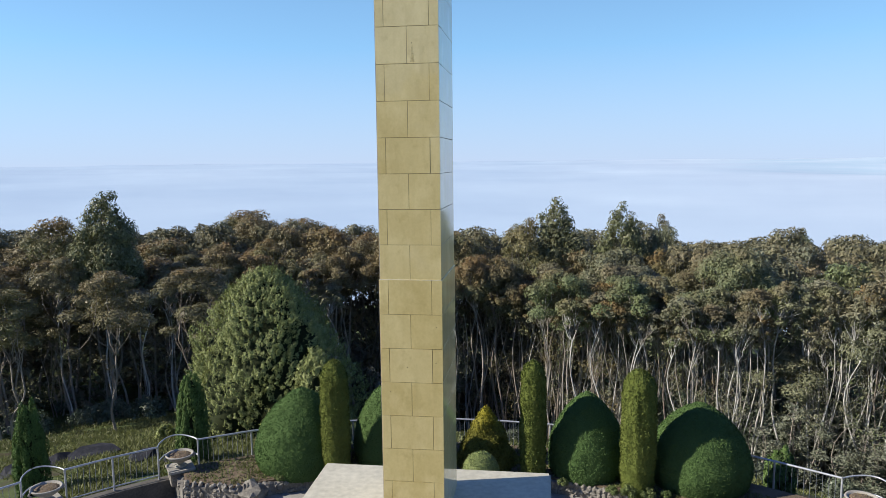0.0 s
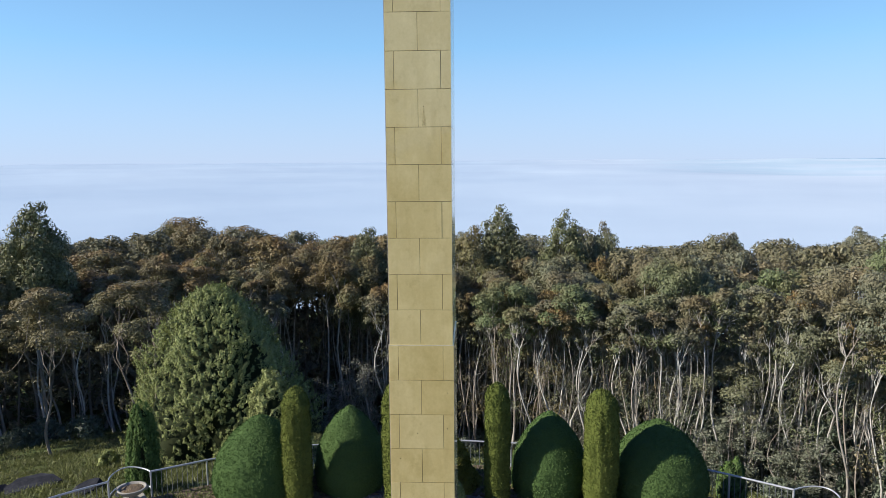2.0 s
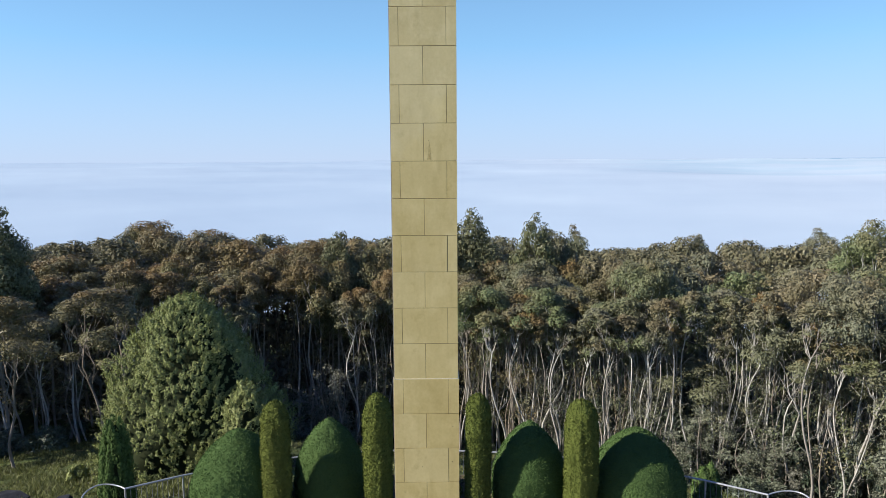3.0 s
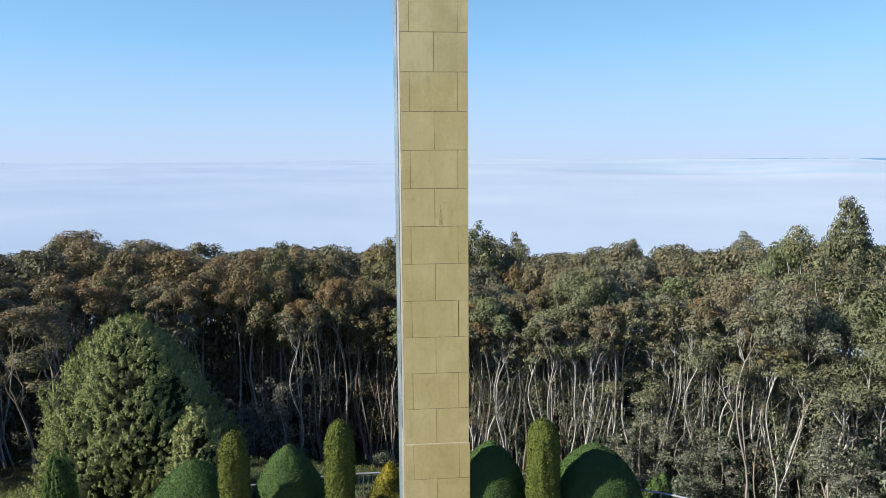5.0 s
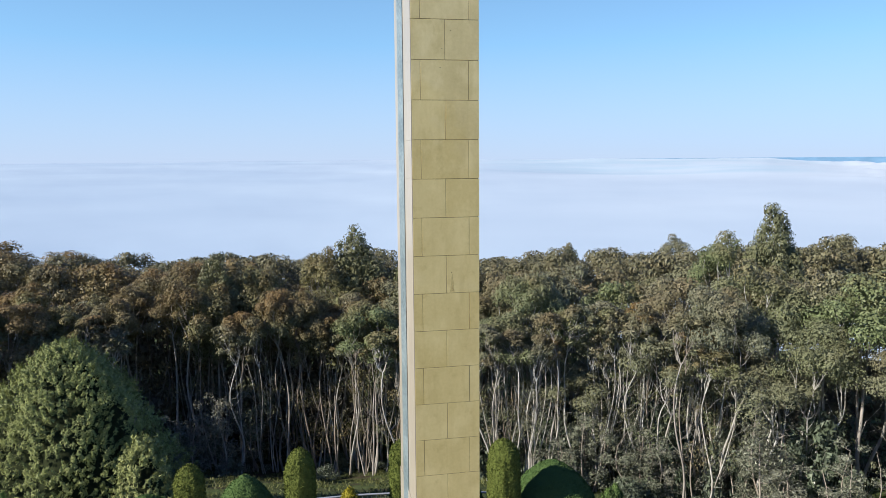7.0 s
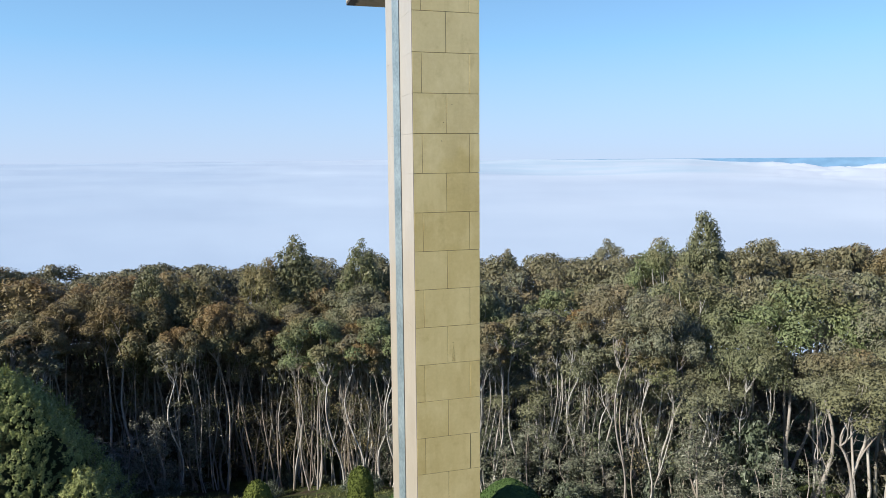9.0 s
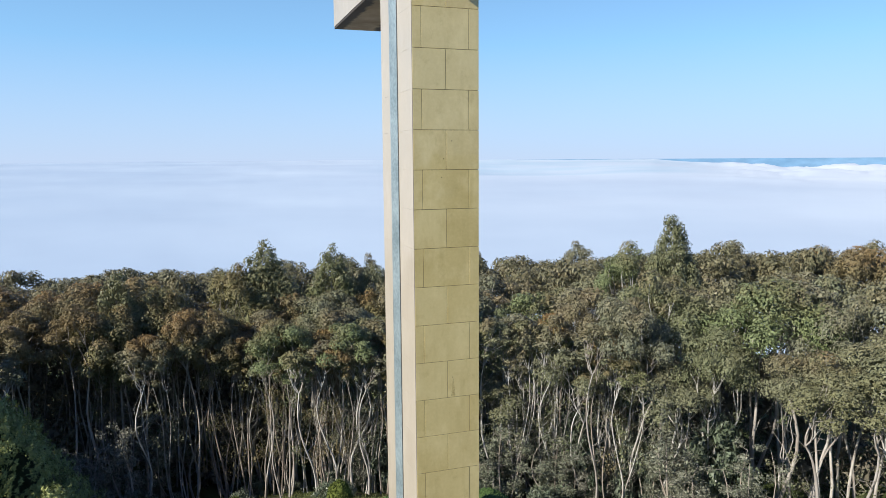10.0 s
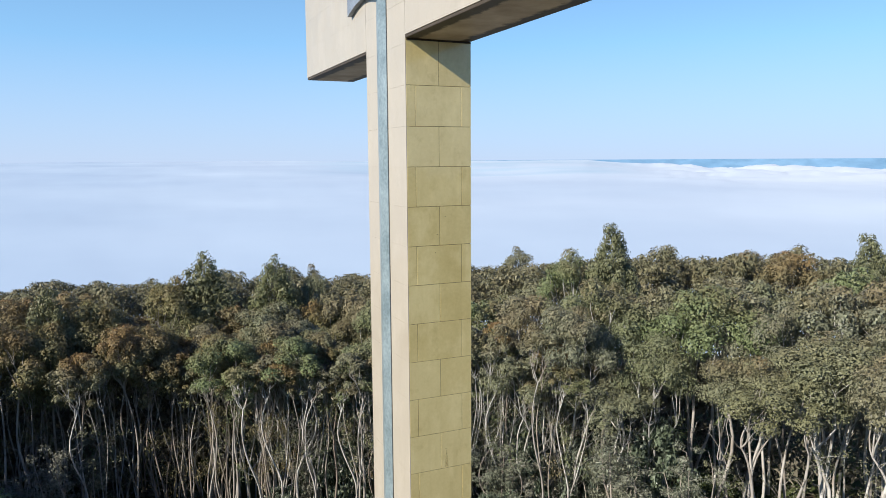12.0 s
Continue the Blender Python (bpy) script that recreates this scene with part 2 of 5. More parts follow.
half.operation = "MULTIPLY"
half.inputs[1].default_value = 0.52
l.new(cut.outputs[2], half.inputs[0])
old = n["Principled BSDF"].inputs["Base Color"].links[0].from_socket
l.new(mix(n, l, ramp(n, l, half.outputs[0], [(0.62, (0.05,) * 3), (1.0, (0.9,) * 3)]), old, (0.33, 0.29, 0.025)), n["Principled BSDF"].inputs["Base Color"])
M_BALL = leaves("box_leaves", [(0.20, 0.25, 0.095), (0.225, 0.27, 0.105)], 0.6, 0.12, 0.4, 0.15, 0.75, 1.25)
M_CYP = leaves("dark_cypress", [(0.062, 0.118, 0.036), (0.08, 0.132, 0.042)], 0.7, 0.06, 0.4, 0.1, 0.7, 1.35)
M_YOUNG = leaves("bright_cypress", [(0.07, 0.13, 0.035), (0.09, 0.15, 0.045)], 0.6, 0.15, 0.4)
M_GRASS = leaves("grass_blades", [(0.085, 0.125, 0.036), (0.14, 0.15, 0.055)], 0.6, 0.25, 0.7)
M_WEED = leaves("weed_leaves", [(0.10, 0.14, 0.05), (0.14, 0.17, 0.07), (0.09, 0.13, 0.045)], 0.6, 0.2, 0.5, 0.2, 0.6, 1.5)
M_DRY = leaves("dry_weeds", [(0.30, 0.25, 0.15), (0.24, 0.19, 0.11)], 0.8, 0.1, 0.4, 0.1, 0.6, 1.4)
# near-black: the shade between the leaves is put into this colour
M_INNER_SHADE = simple("inner_foliage_shade", (0.012, 0.018, 0.008), (0.03, 0.038, 0.016), 3, 0.9, spec=0.1)
M_RAIL = simple("galvanised_paint", (0.34, 0.37, 0.42), (0.48, 0.51, 0.55), 2, 0.35, 0.35)
M_BAR = simple("dark_steel_paint", (0.13, 0.15, 0.18), (0.24, 0.26, 0.29), 2, 0.45, 0.2)
M_STONE = simple("rough_stone", (0.085, 0.078, 0.066), (0.29, 0.275, 0.245), 2.5, 0.9, bump_by=0.02, fine=22)
M_MORTAR = simple("grey_mortar", (0.11, 0.105, 0.095), (0.22, 0.21, 0.19), 3, 0.95, bump_by=0.02, fine=18)
M_URN = simple("cast_stone", (0.22, 0.21, 0.185), (0.36, 0.345, 0.31), 4, 0.85, bump_by=0.006, fine=40)
# dark for its stains and also for the shade on the wall's face
M_DARKWALL = simple("shaded_stained_wall", (0.05, 0.047, 0.042), (0.13, 0.12, 0.105), 1.4, 0.9, bump_by=0.015, fine=16)
# blue-black colour stands in for the shade that the heaps lie in
M_SHADED_HEAP = simple("shaded_heap", (0.016, 0.018, 0.024), (0.045, 0.048, 0.058), 3, 0.9, bump_by=0.03, fine=14, spec=0.1)
# the blue of the distant air is put into the lowland's colour
M_LOWLAND_HAZE = simple("lowland_haze", (0.12, 0.25, 0.40), (0.18, 0.32, 0.47), 0.002, 1.0, fine=0.01, spec=0.0)
M_SOIL = simple("dry_soil", (0.07, 0.05, 0.035), (0.17, 0.125, 0.08), 2.0, 0.95, bump_by=0.02, fine=25)
M_PAVE = simple("paving", (0.25, 0.24, 0.225), (0.36, 0.35, 0.32), 0.8, 0.85, bump_by=0.004, fine=30)


def ground_material():
    m, n, l, b = material("hill_ground", 0.95, spec=0.2)
    a = world_noise(n, l, 0.35, 5, 0.6)
    f = world_noise(n, l, 4.0, 5, 0.65)
    c = ramp(n, l, a, [(0.35, (0.055, 0.042, 0.028)), (0.46, (0.065, 0.088, 0.028)), (0.64, (0.085, 0.12, 0.036))])
    c = mix(n, l, ramp(n, l, f, [(0.4, (0.0,) * 3), (0.75, (0.6,) * 3)]), c, (0.035, 0.03, 0.02))
    l.new(c, b.inputs["Base Color"])
    bump(n, l, b, f, 0.8, 0.12)
    return m


M_GROUND = ground_material()


def cloud_material():
    m, n, l, b = material("fog_sea", 1.0, spec=0.0)
    a = world_noise(n, l, 0.0011, 5, 0.55, (1.0, 1.0, 1.0))
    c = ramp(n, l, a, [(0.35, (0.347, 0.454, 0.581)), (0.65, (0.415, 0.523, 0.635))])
    g = n.new("ShaderNodeNewGeometry")               # the bank is thicker and whiter to the right
    cut = n.new("ShaderNodeSeparateXYZ")
    l.new(g.outputs["Position"], cut.inputs[0])
    side = n.new("ShaderNodeMapRange")
    side.inputs[1].default_value, side.inputs[2].default_value = -100, 2200
    l.new(cut.outputs[0], side.inputs[0])
    c = mix(n, l, side.outputs[0], c, ramp(n, l, a, [(0.35, (0.493, 0.572, 0.656)), (0.65, (0.591, 0.660, 0.725))]))
    far = n.new("ShaderNodeVectorMath")              # far fog on the open side: the lowland's hazy blue is painted into its colour
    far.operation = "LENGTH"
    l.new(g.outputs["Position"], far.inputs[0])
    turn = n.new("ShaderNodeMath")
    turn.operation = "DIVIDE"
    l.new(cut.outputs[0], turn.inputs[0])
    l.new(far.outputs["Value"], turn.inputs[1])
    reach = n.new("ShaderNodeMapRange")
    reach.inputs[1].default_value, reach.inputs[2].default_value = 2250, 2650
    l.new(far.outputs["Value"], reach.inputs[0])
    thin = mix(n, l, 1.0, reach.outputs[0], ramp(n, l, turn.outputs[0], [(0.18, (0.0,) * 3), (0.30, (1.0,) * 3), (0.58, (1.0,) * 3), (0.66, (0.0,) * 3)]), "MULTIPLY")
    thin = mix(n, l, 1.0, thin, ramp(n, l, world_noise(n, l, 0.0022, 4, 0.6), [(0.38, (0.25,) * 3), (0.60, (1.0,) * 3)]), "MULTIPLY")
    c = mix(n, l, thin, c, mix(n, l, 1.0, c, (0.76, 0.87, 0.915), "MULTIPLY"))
    l.new(c, b.inputs["Base Color"])
    return m


M_CLOUD = cloud_material()


# ---- mesh helpers ----
def mesh_from(name, verts, faces, mat, smooth=False):
    """A mesh from numpy vertices and a list or array of faces."""
    me = bpy.data.meshes.new(name)
    verts = np.asarray(verts, dtype=np.float32)
    if isinstance(faces, np.ndarray):
        k = faces.shape[1]
        me.vertices.add(len(verts))
        me.vertices.foreach_set("co", verts.ravel())
        me.loops.add(faces.size)
        me.loops.foreach_set("vertex_index", faces.astype(np.int32).ravel())
        me.polygons.add(len(faces))
        me.polygons.foreach_set("loop_start", np.arange(0, faces.size, k, dtype=np.int32))
        me.update(calc_edges=True)
    else:
        me.from_pydata([tuple(map(float, v)) for v in verts], [], faces)
    me.materials.append(mat)
    if smooth:
        me.polygons.foreach_set("use_smooth", np.ones(len(me.polygons), dtype=bool))
    me.update()
    return me


def part_mesh(name, me, parent, label="", m=None):
    ob = new(name, me)
    ob.parent = parent
    if m is not None:
        ob.matrix_basis = m
    if label:
        ob["label"] = label
    return ob


def part(name, bm, mat, parent, label="", smooth=False, m=None):
    me = bpy.data.meshes.new(name)
    bm.to_mesh(me)
    bm.free()
    me.materials.append(mat)
    if smooth:
        me.polygons.foreach_set("use_smooth", np.ones(len(me.polygons), dtype=bool))
    return part_mesh(name, me, parent, label, m)


def thing(name, m, label, category, group="", kind=""):
    e = new(name)
    e.empty_display_size = 0.2
    e.matrix_basis = m
    return tagged(e, label, category, group, kind)


def box(x0, y0, z0, x1, y1, z1, bev=0.0, seg=1):
    bm = bmesh.new()
    bmesh.ops.create_cube(bm, size=1, matrix=Matrix.LocRotScale(((x0 + x1) / 2, (y0 + y1) / 2, (z0 + z1) / 2), None, (x1 - x0, y1 - y0, z1 - z0)))
    if bev:
        bmesh.ops.bevel(bm, geom=bm.edges[:], offset=bev, segments=seg, affect="EDGES")
    return bm


def tube_arrays(path, radii, sides=6):
    """A tapered tube along a path: vertices and quads."""
    path, radii = np.asarray(path, float), np.asarray(radii, float)
    tang = np.gradient(path, axis=0)
    tang /= np.linalg.norm(tang, axis=1, keepdims=True) + 1e-9
    ref = np.array([0.31, 0.95, 0.05])
    u = np.cross(tang, ref)
    u /= np.linalg.norm(u, axis=1, keepdims=True) + 1e-9
    v = np.cross(tang, u)
    a = np.linspace(0, 2 * np.pi, sides, endpoint=False)
    ring = path[:, None, :] + radii[:, None, None] * (np.cos(a)[None, :, None] * u[:, None, :] + np.sin(a)[None, :, None] * v[:, None, :])
    n = len(path)
    i = np.arange(n - 1)[:, None] * sides
    j = np.arange(sides)[None, :]
    q = np.stack([i + j, i + (j + 1) % sides, i + sides + (j + 1) % sides, i + sides + j], -1).reshape(-1, 4)
    return ring.reshape(-1, 3), q


def join(chunks):
    """Joins (vertices, faces) chunks."""
    vs, fs, k = [], [], 0
    for v, f in chunks:
        vs.append(v)
        fs.append(f + k)
        k += len(v)
    return np.concatenate(vs), np.concatenate(fs)


def blades(rng, at, length, width, rise=0.5):
    """Grass blades standing at the places given, each leaning its own way."""
    n = len(at)
    d = rng.normal(size=(n, 3))
    d[:, 2] = np.abs(d[:, 2]) * 0.5 + rise * 2.0
    d /= np.linalg.norm(d, axis=1, keepdims=True) + 1e-9
    s = np.cross(d, rng.normal(size=(n, 3)))
    s /= np.linalg.norm(s, axis=1, keepdims=True) + 1e-9
    ln = (length * rng.uniform(0.65, 1.3, n))[:, None]
    wd = (width * rng.uniform(0.7, 1.3, n))[:, None]
    v = np.stack([at + s * wd * 0.5, at + d * ln, at - s * wd * 0.5], 1).reshape(-1, 3)
    return v, np.arange(n * 3).reshape(-1, 3)


def spray(rng, at, out, length, width, droop=0.5, loose=0.35):
    """Slim leaves that lie over the skin of a leaf mass: out gives the skin's direction, loose how far they stray from it."""
    n = len(at)
    nor = out / (np.linalg.norm(out, axis=1, keepdims=True) + 1e-9) + rng.normal(size=(n, 3)) * loose
    nor /= np.linalg.norm(nor, axis=1, keepdims=True) + 1e-9
    d = rng.normal(size=(n, 3))
    d[:, 2] -= droop * 2.0
    d -= nor * (d * nor).sum(1, keepdims=True)
    d /= np.linalg.norm(d, axis=1, keepdims=True) + 1e-9
    s = np.cross(nor, d)
    ln = (length * rng.uniform(0.65, 1.3, n))[:, None]
    wd = (width * rng.uniform(0.7, 1.3, n))[:, None]
    v = np.stack([at - s * wd * 0.5, at + s * wd * 0.5, at + d * ln], 1).reshape(-1, 3)
    return v, np.arange(n * 3).reshape(-1, 3)


def place(v, m):
    a = np.array(m)
    return v @ a[:3, :3].T + a[:3, 3]


# ---- ground ----
HUB = (-0.9, 1.3)          # centre of the round terrace
RIM = 14.8                 # radius of the railing


def rim(a):
    """Radius of the railing by bearing: the terrace bows out a little on one side."""
    return RIM + by_bearing(a, ((-180, 0.0), (8, 0.0), (36, 0.5), (44, 0.75), (70, 0.75), (100, 0.0), (180, 0.0)))


def by_bearing(a, pts):
    """A value by bearing, in degrees to the right of +y, between the pairs given."""
    for (a0, v0), (a1, v1) in zip(pts, pts[1:]):
        if a <= a1:
            return v0 + (v1 - v0) * min(1.0, max(0.0, (a - a0) / (a1 - a0)))
    return pts[-1][1]


FALL = ((-180, 0.15), (-90, 0.18), (-50, 0.25), (-35, 0.262), (-20, 0.31), (-8, 0.36), (0, 0.395), (15, 0.41), (30, 0.425), (60, 0.40), (110, 0.25), (180, 0.15))


def ground_z(x, y):
    r = math.hypot(x - HUB[0], y - HUB[1])
    if r < RIM + 0.1:
        return -0.64
    a = math.degrees(math.atan2(x - HUB[0], y - HUB[1]))
    z = 0.25 - by_bearing(a, FALL) * (min(r, 48.0) - min(r, RIM + 0.8)) - 0.02 * max(0.0, r - 48)
    z += 0.45 * noise.noise((x * 0.11, y * 0.11, 0.0)) * min(1.0, (r - RIM) / 6)
    if r > 105:
        z -= 0.28 * (r - 105)
    return max(z, -110.0 - 0.004 * r)


def build_ground():
    rings = [0, 4, 8, 12, 14.0, 14.7, 14.95, 15.3, 15.8, 16.5] + [16.5 + 1.15 * i for i in range(1, 62)]
    r = rings[-1]
    while r < 4900:
        r *= 1.16
        rings.append(min(r, 4900.0))
    seg = 180
    v, f = [], []
    for r in rings:
        for i in range(seg):
            a = 2 * math.pi * i / seg
            x, y = HUB[0] + r * math.cos(a), HUB[1] + r * math.sin(a)
            v.append((x, y, ground_z(x, y)))
    for k in range(len(rings) - 1):
        for i in range(seg):
            j = (i + 1) % seg
            f.append((k * seg + i, (k + 1) * seg + i, (k + 1) * seg + j, k * seg + j))
    me = mesh_from("ground", v, np.array(f), M_GROUND, True)
    tagged(new("ground", me), "grassy hillside of leaf litter falling away", "ground", kind="structure")


build_ground()


def build_fog():
    """A sea of fog below the hill, which rises towards the horizon."""
    rings, r = [], 260.0
    while r < 4850:
        rings.append(r)
        r *= 1.045
    rings.append(4850.0)
    turns = [radians(20 + 110 * i / 440) for i in range(440)] + [radians(130 + 250 * i / 70) for i in range(70)]
    seg = len(turns)
    v, f = [], []
    for r in rings:
        for a in turns:
            x, y = r * math.cos(a), r * math.sin(a)
            s = min(1.0, (r - 260) / 4590)
            z = -85 + 96 * s ** 0.8
            z += (4 + 4 * s) * noise.fractal((x * 0.0016, y * 0.0016, 0.3), 0.9, 2.1, 5) - 6 * s
            bear = math.degrees(math.atan2(x, y))
            clear = min(1.0, max(0.0, (bear - 35) / 9)) * min(1.0, max(0.0, (r - 1500) / 1800)) * (bear < 100)
            puff = 30 * max(0.0, 0.12 + noise.fractal((x * 0.0030, y * 0.0014, 1.7), 0.8, 2.2, 5)) + 15 * abs(noise.noise((x * 0.009, y * 0.005, 0.0))) + 6 * abs(noise.noise((x * 0.022, y * 0.012, 4.0)))
            z -= 16 * math.exp(-((bear - 25) / 7) ** 2 - ((r - 2900) / 600) ** 2)      # a hollow in the bank
            z = z * (1 - clear) + clear * (-64 + puff)
            v.append((x, y, z))
    for k in range(len(rings) - 1):
        for i in range(seg):
            j = (i + 1) % seg
            f.append((k * seg + i, (k + 1) * seg + i, (k + 1) * seg + j, k * seg + j))
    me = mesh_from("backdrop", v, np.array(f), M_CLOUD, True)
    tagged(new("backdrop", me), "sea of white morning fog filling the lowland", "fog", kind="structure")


build_fog()


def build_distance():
    """Lowland at the rim of the world, its haze painted in as blue, which shows where the fog ends short of the
    horizon.
    """
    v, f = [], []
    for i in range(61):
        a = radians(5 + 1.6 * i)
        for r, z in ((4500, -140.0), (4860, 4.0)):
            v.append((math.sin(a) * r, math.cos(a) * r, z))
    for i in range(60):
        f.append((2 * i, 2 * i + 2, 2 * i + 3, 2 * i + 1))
    tagged(new("backdrop_lowland", mesh_from("backdrop_lowland", v, np.array(f), M_LOWLAND_HAZE)), "lowland beyond the fog, haze painted in as blue", "distance", kind="structure")


build_distance()

# paving of the terrace
def disc_mesh(name, r0, r1, z0, z1, mat, a0=0.0, a1=360.0, seg=96, smooth=False):
    """An upright ring sector of rectangular section round the hub."""
    bm = bmesh.new()
    rows = []
    full = abs(a1 - a0) >= 359.9
    for i in range(seg + (0 if full else 1)):
        a = radians(a0 + (a1 - a0) * i / seg)
        c, s = math.cos(a), math.sin(a)
        rows.append([bm.verts.new((HUB[0] + r * c, HUB[1] + r * s, z)) for r, z in ((r0, z0), (r1, z0), (r1, z1), (r0, z1))])
    for i in range(len(rows) - (0 if full else 1)):
        a, b = rows[i], rows[(i + 1) % len(rows)]
        for k in range(4):
            bm.faces.new((a[k], a[(k + 1) % 4], b[(k + 1) % 4], b[k]))
    if not full:
        bm.faces.new(rows[0])
        bm.faces.new(rows[-1])
    bmesh.ops.recalc_face_normals(bm, faces=bm.faces[:])
    me = bpy.data.meshes.new(name)
    bm.to_mesh(me)
    bm.free()
    me.materials.append(mat)
    return me


def disc(name, *rest):
    return new(name, disc_mesh(name, *rest))


tagged(disc("pavement", 0.3, RIM - 0.2, -0.62, 0.3, M_PAVE, -150, 128), "grey weathered concrete terrace round the cross", "pavement", kind="structure")
tagged(disc("pavement_lower", 0.3, RIM - 0.2, -0.62, -0.55, M_PAVE, 128.1, 209.9), "grey concrete walk one step lower along the railing", "pavement", kind="structure")
def bed_edge(a):
    """Inner radius of the raised bed by bearing: it draws in towards the urn pillar at its end."""
    return by_bearing(a, ((-38, 13.4), (-32.5, 12.45), (44, 12.4)))


def band_mesh(name, inner, outer, z0, z1, mat, a0, a1, seg=90):
    """An upright band between two radii that may change with the bearing."""
    bm = bmesh.new()
    rows = []
    for i in range(seg + 1):
        a = a0 + (a1 - a0) * i / seg
        s, c = math.sin(radians(a)), math.cos(radians(a))
        rows.append([bm.verts.new((HUB[0] + r * s, HUB[1] + r * c, z)) for r, z in ((inner(a), z0), (outer(a), z0), (outer(a), z1), (inner(a), z1))])
    for a, b in zip(rows, rows[1:]):
        for k in range(4):
            bm.faces.new((a[k], a[(k + 1) % 4], b[(k + 1) % 4], b[k]))
    bm.faces.new(rows[0])
    bm.faces.new(rows[-1])
    bmesh.ops.recalc_face_normals(bm, faces=bm.faces[:])
    me = bpy.data.meshes.new(name)
    bm.to_mesh(me)
    bm.free()
    me.materials.append(mat)
    return me


tagged(new("wall_terrace", band_mesh("wall_terrace", lambda a: rim(a) - 0.2, lambda a: rim(a) + 0.15, -1.6, 0.42, M_DARKWALL, -180, 180, 144)), "low stone wall carrying the terrace railing", "wall", kind="structure")
tagged(new("garden_bed", band_mesh("garden_bed", bed_edge, lambda a: rim(a) - 0.21, 0.2, 0.72, M_SOIL, -37.8, 44)), "raised bed of dry brown soil and leaf litter", "garden bed", kind="structure")

# ---- trees ----
def curve_between(rng, p, q, n, sag):
    t = np.linspace(0, 1, n)[:, None]
    p, q = np.asarray(p, float), np.asarray(q, float)
    off = rng.normal(size=3) * sag * np.linalg.norm(q - p)
    off2 = rng.normal(size=3) * sag * 0.5 * np.linalg.norm(q - p)
    off3 = rng.normal(size=3) * sag * 0.3 * np.linalg.norm(q - p)
    return p + (q - p) * t + np.sin(np.pi * t) * off + np.sin(2 * np.pi * t) * off2 + np.sin(3.6 * np.pi * t) * t * (1 - t) * 3 * off3


def inner_leaves(rng, clumps, n, share=0.35):
    """Broad overlapping sprays in the heart of each leaf mass, which close it against the light."""
    c = np.repeat(np.array([k[0] for k in clumps]), n, axis=0)
    r = np.repeat(np.array([k[1] for k in clumps]), n)
    d = rng.normal(size=(len(c), 3))
    d /= np.linalg.norm(d, axis=1, keepdims=True)
    at = c + d * (r * share * rng.random(len(c)) ** 0.5)[:, None] * np.array([1, 1, 0.8])
    ax = rng.normal(size=(len(c), 3))
    ax -= d * (ax * d).sum(1, keepdims=True)
    ax /= np.linalg.norm(ax, axis=1, keepdims=True) + 1e-9
    s = np.cross(ax, d)
    k = (r * rng.uniform(0.26, 0.40, len(c)))[:, None]
    v = np.stack([at + s * k * 0.7, at + ax * k, at - s * k * 0.7], 1).reshape(-1, 3)
    return v, np.arange(len(v)).reshape(-1, 3)


def head_leaves(rng, heads, n_leaf, leaf, width=0.58, loose=0.36, droop=0.5):
    """Leaves over the upper skin of rounded heads (centre, radius, flatness), a few hanging below."""
    area = np.array([h[1] ** 2 for h in heads])
    counts = np.maximum(8, n_leaf * area / area.sum()).astype(int)
    pts, outs = [], []
    for (c, r, flat), n in zip(heads, counts):
        d = rng.normal(size=(n, 3))
        d[:, 2] += 0.45
        d /= np.linalg.norm(d, axis=1, keepdims=True)
        ph = rng.uniform(0, 6.28, 3)
        rad = r * (0.76 + 0.24 * rng.random(n) ** 0.6)
        rad *= 1 + 0.13 * np.sin(d[:, 0] * 7 + ph[0]) * np.sin(d[:, 1] * 7 + ph[1]) + 0.08 * np.sin(d[:, 2] * 12 + ph[2] + d[:, 0] * 5)
        pts.append(c + d * rad[:, None] * np.array([1, 1, flat]))
        outs.append(d + np.array([0, 0, 0.25]))
    return spray(rng, np.concatenate(pts), np.concatenate(outs), leaf, leaf * width, droop, loose)


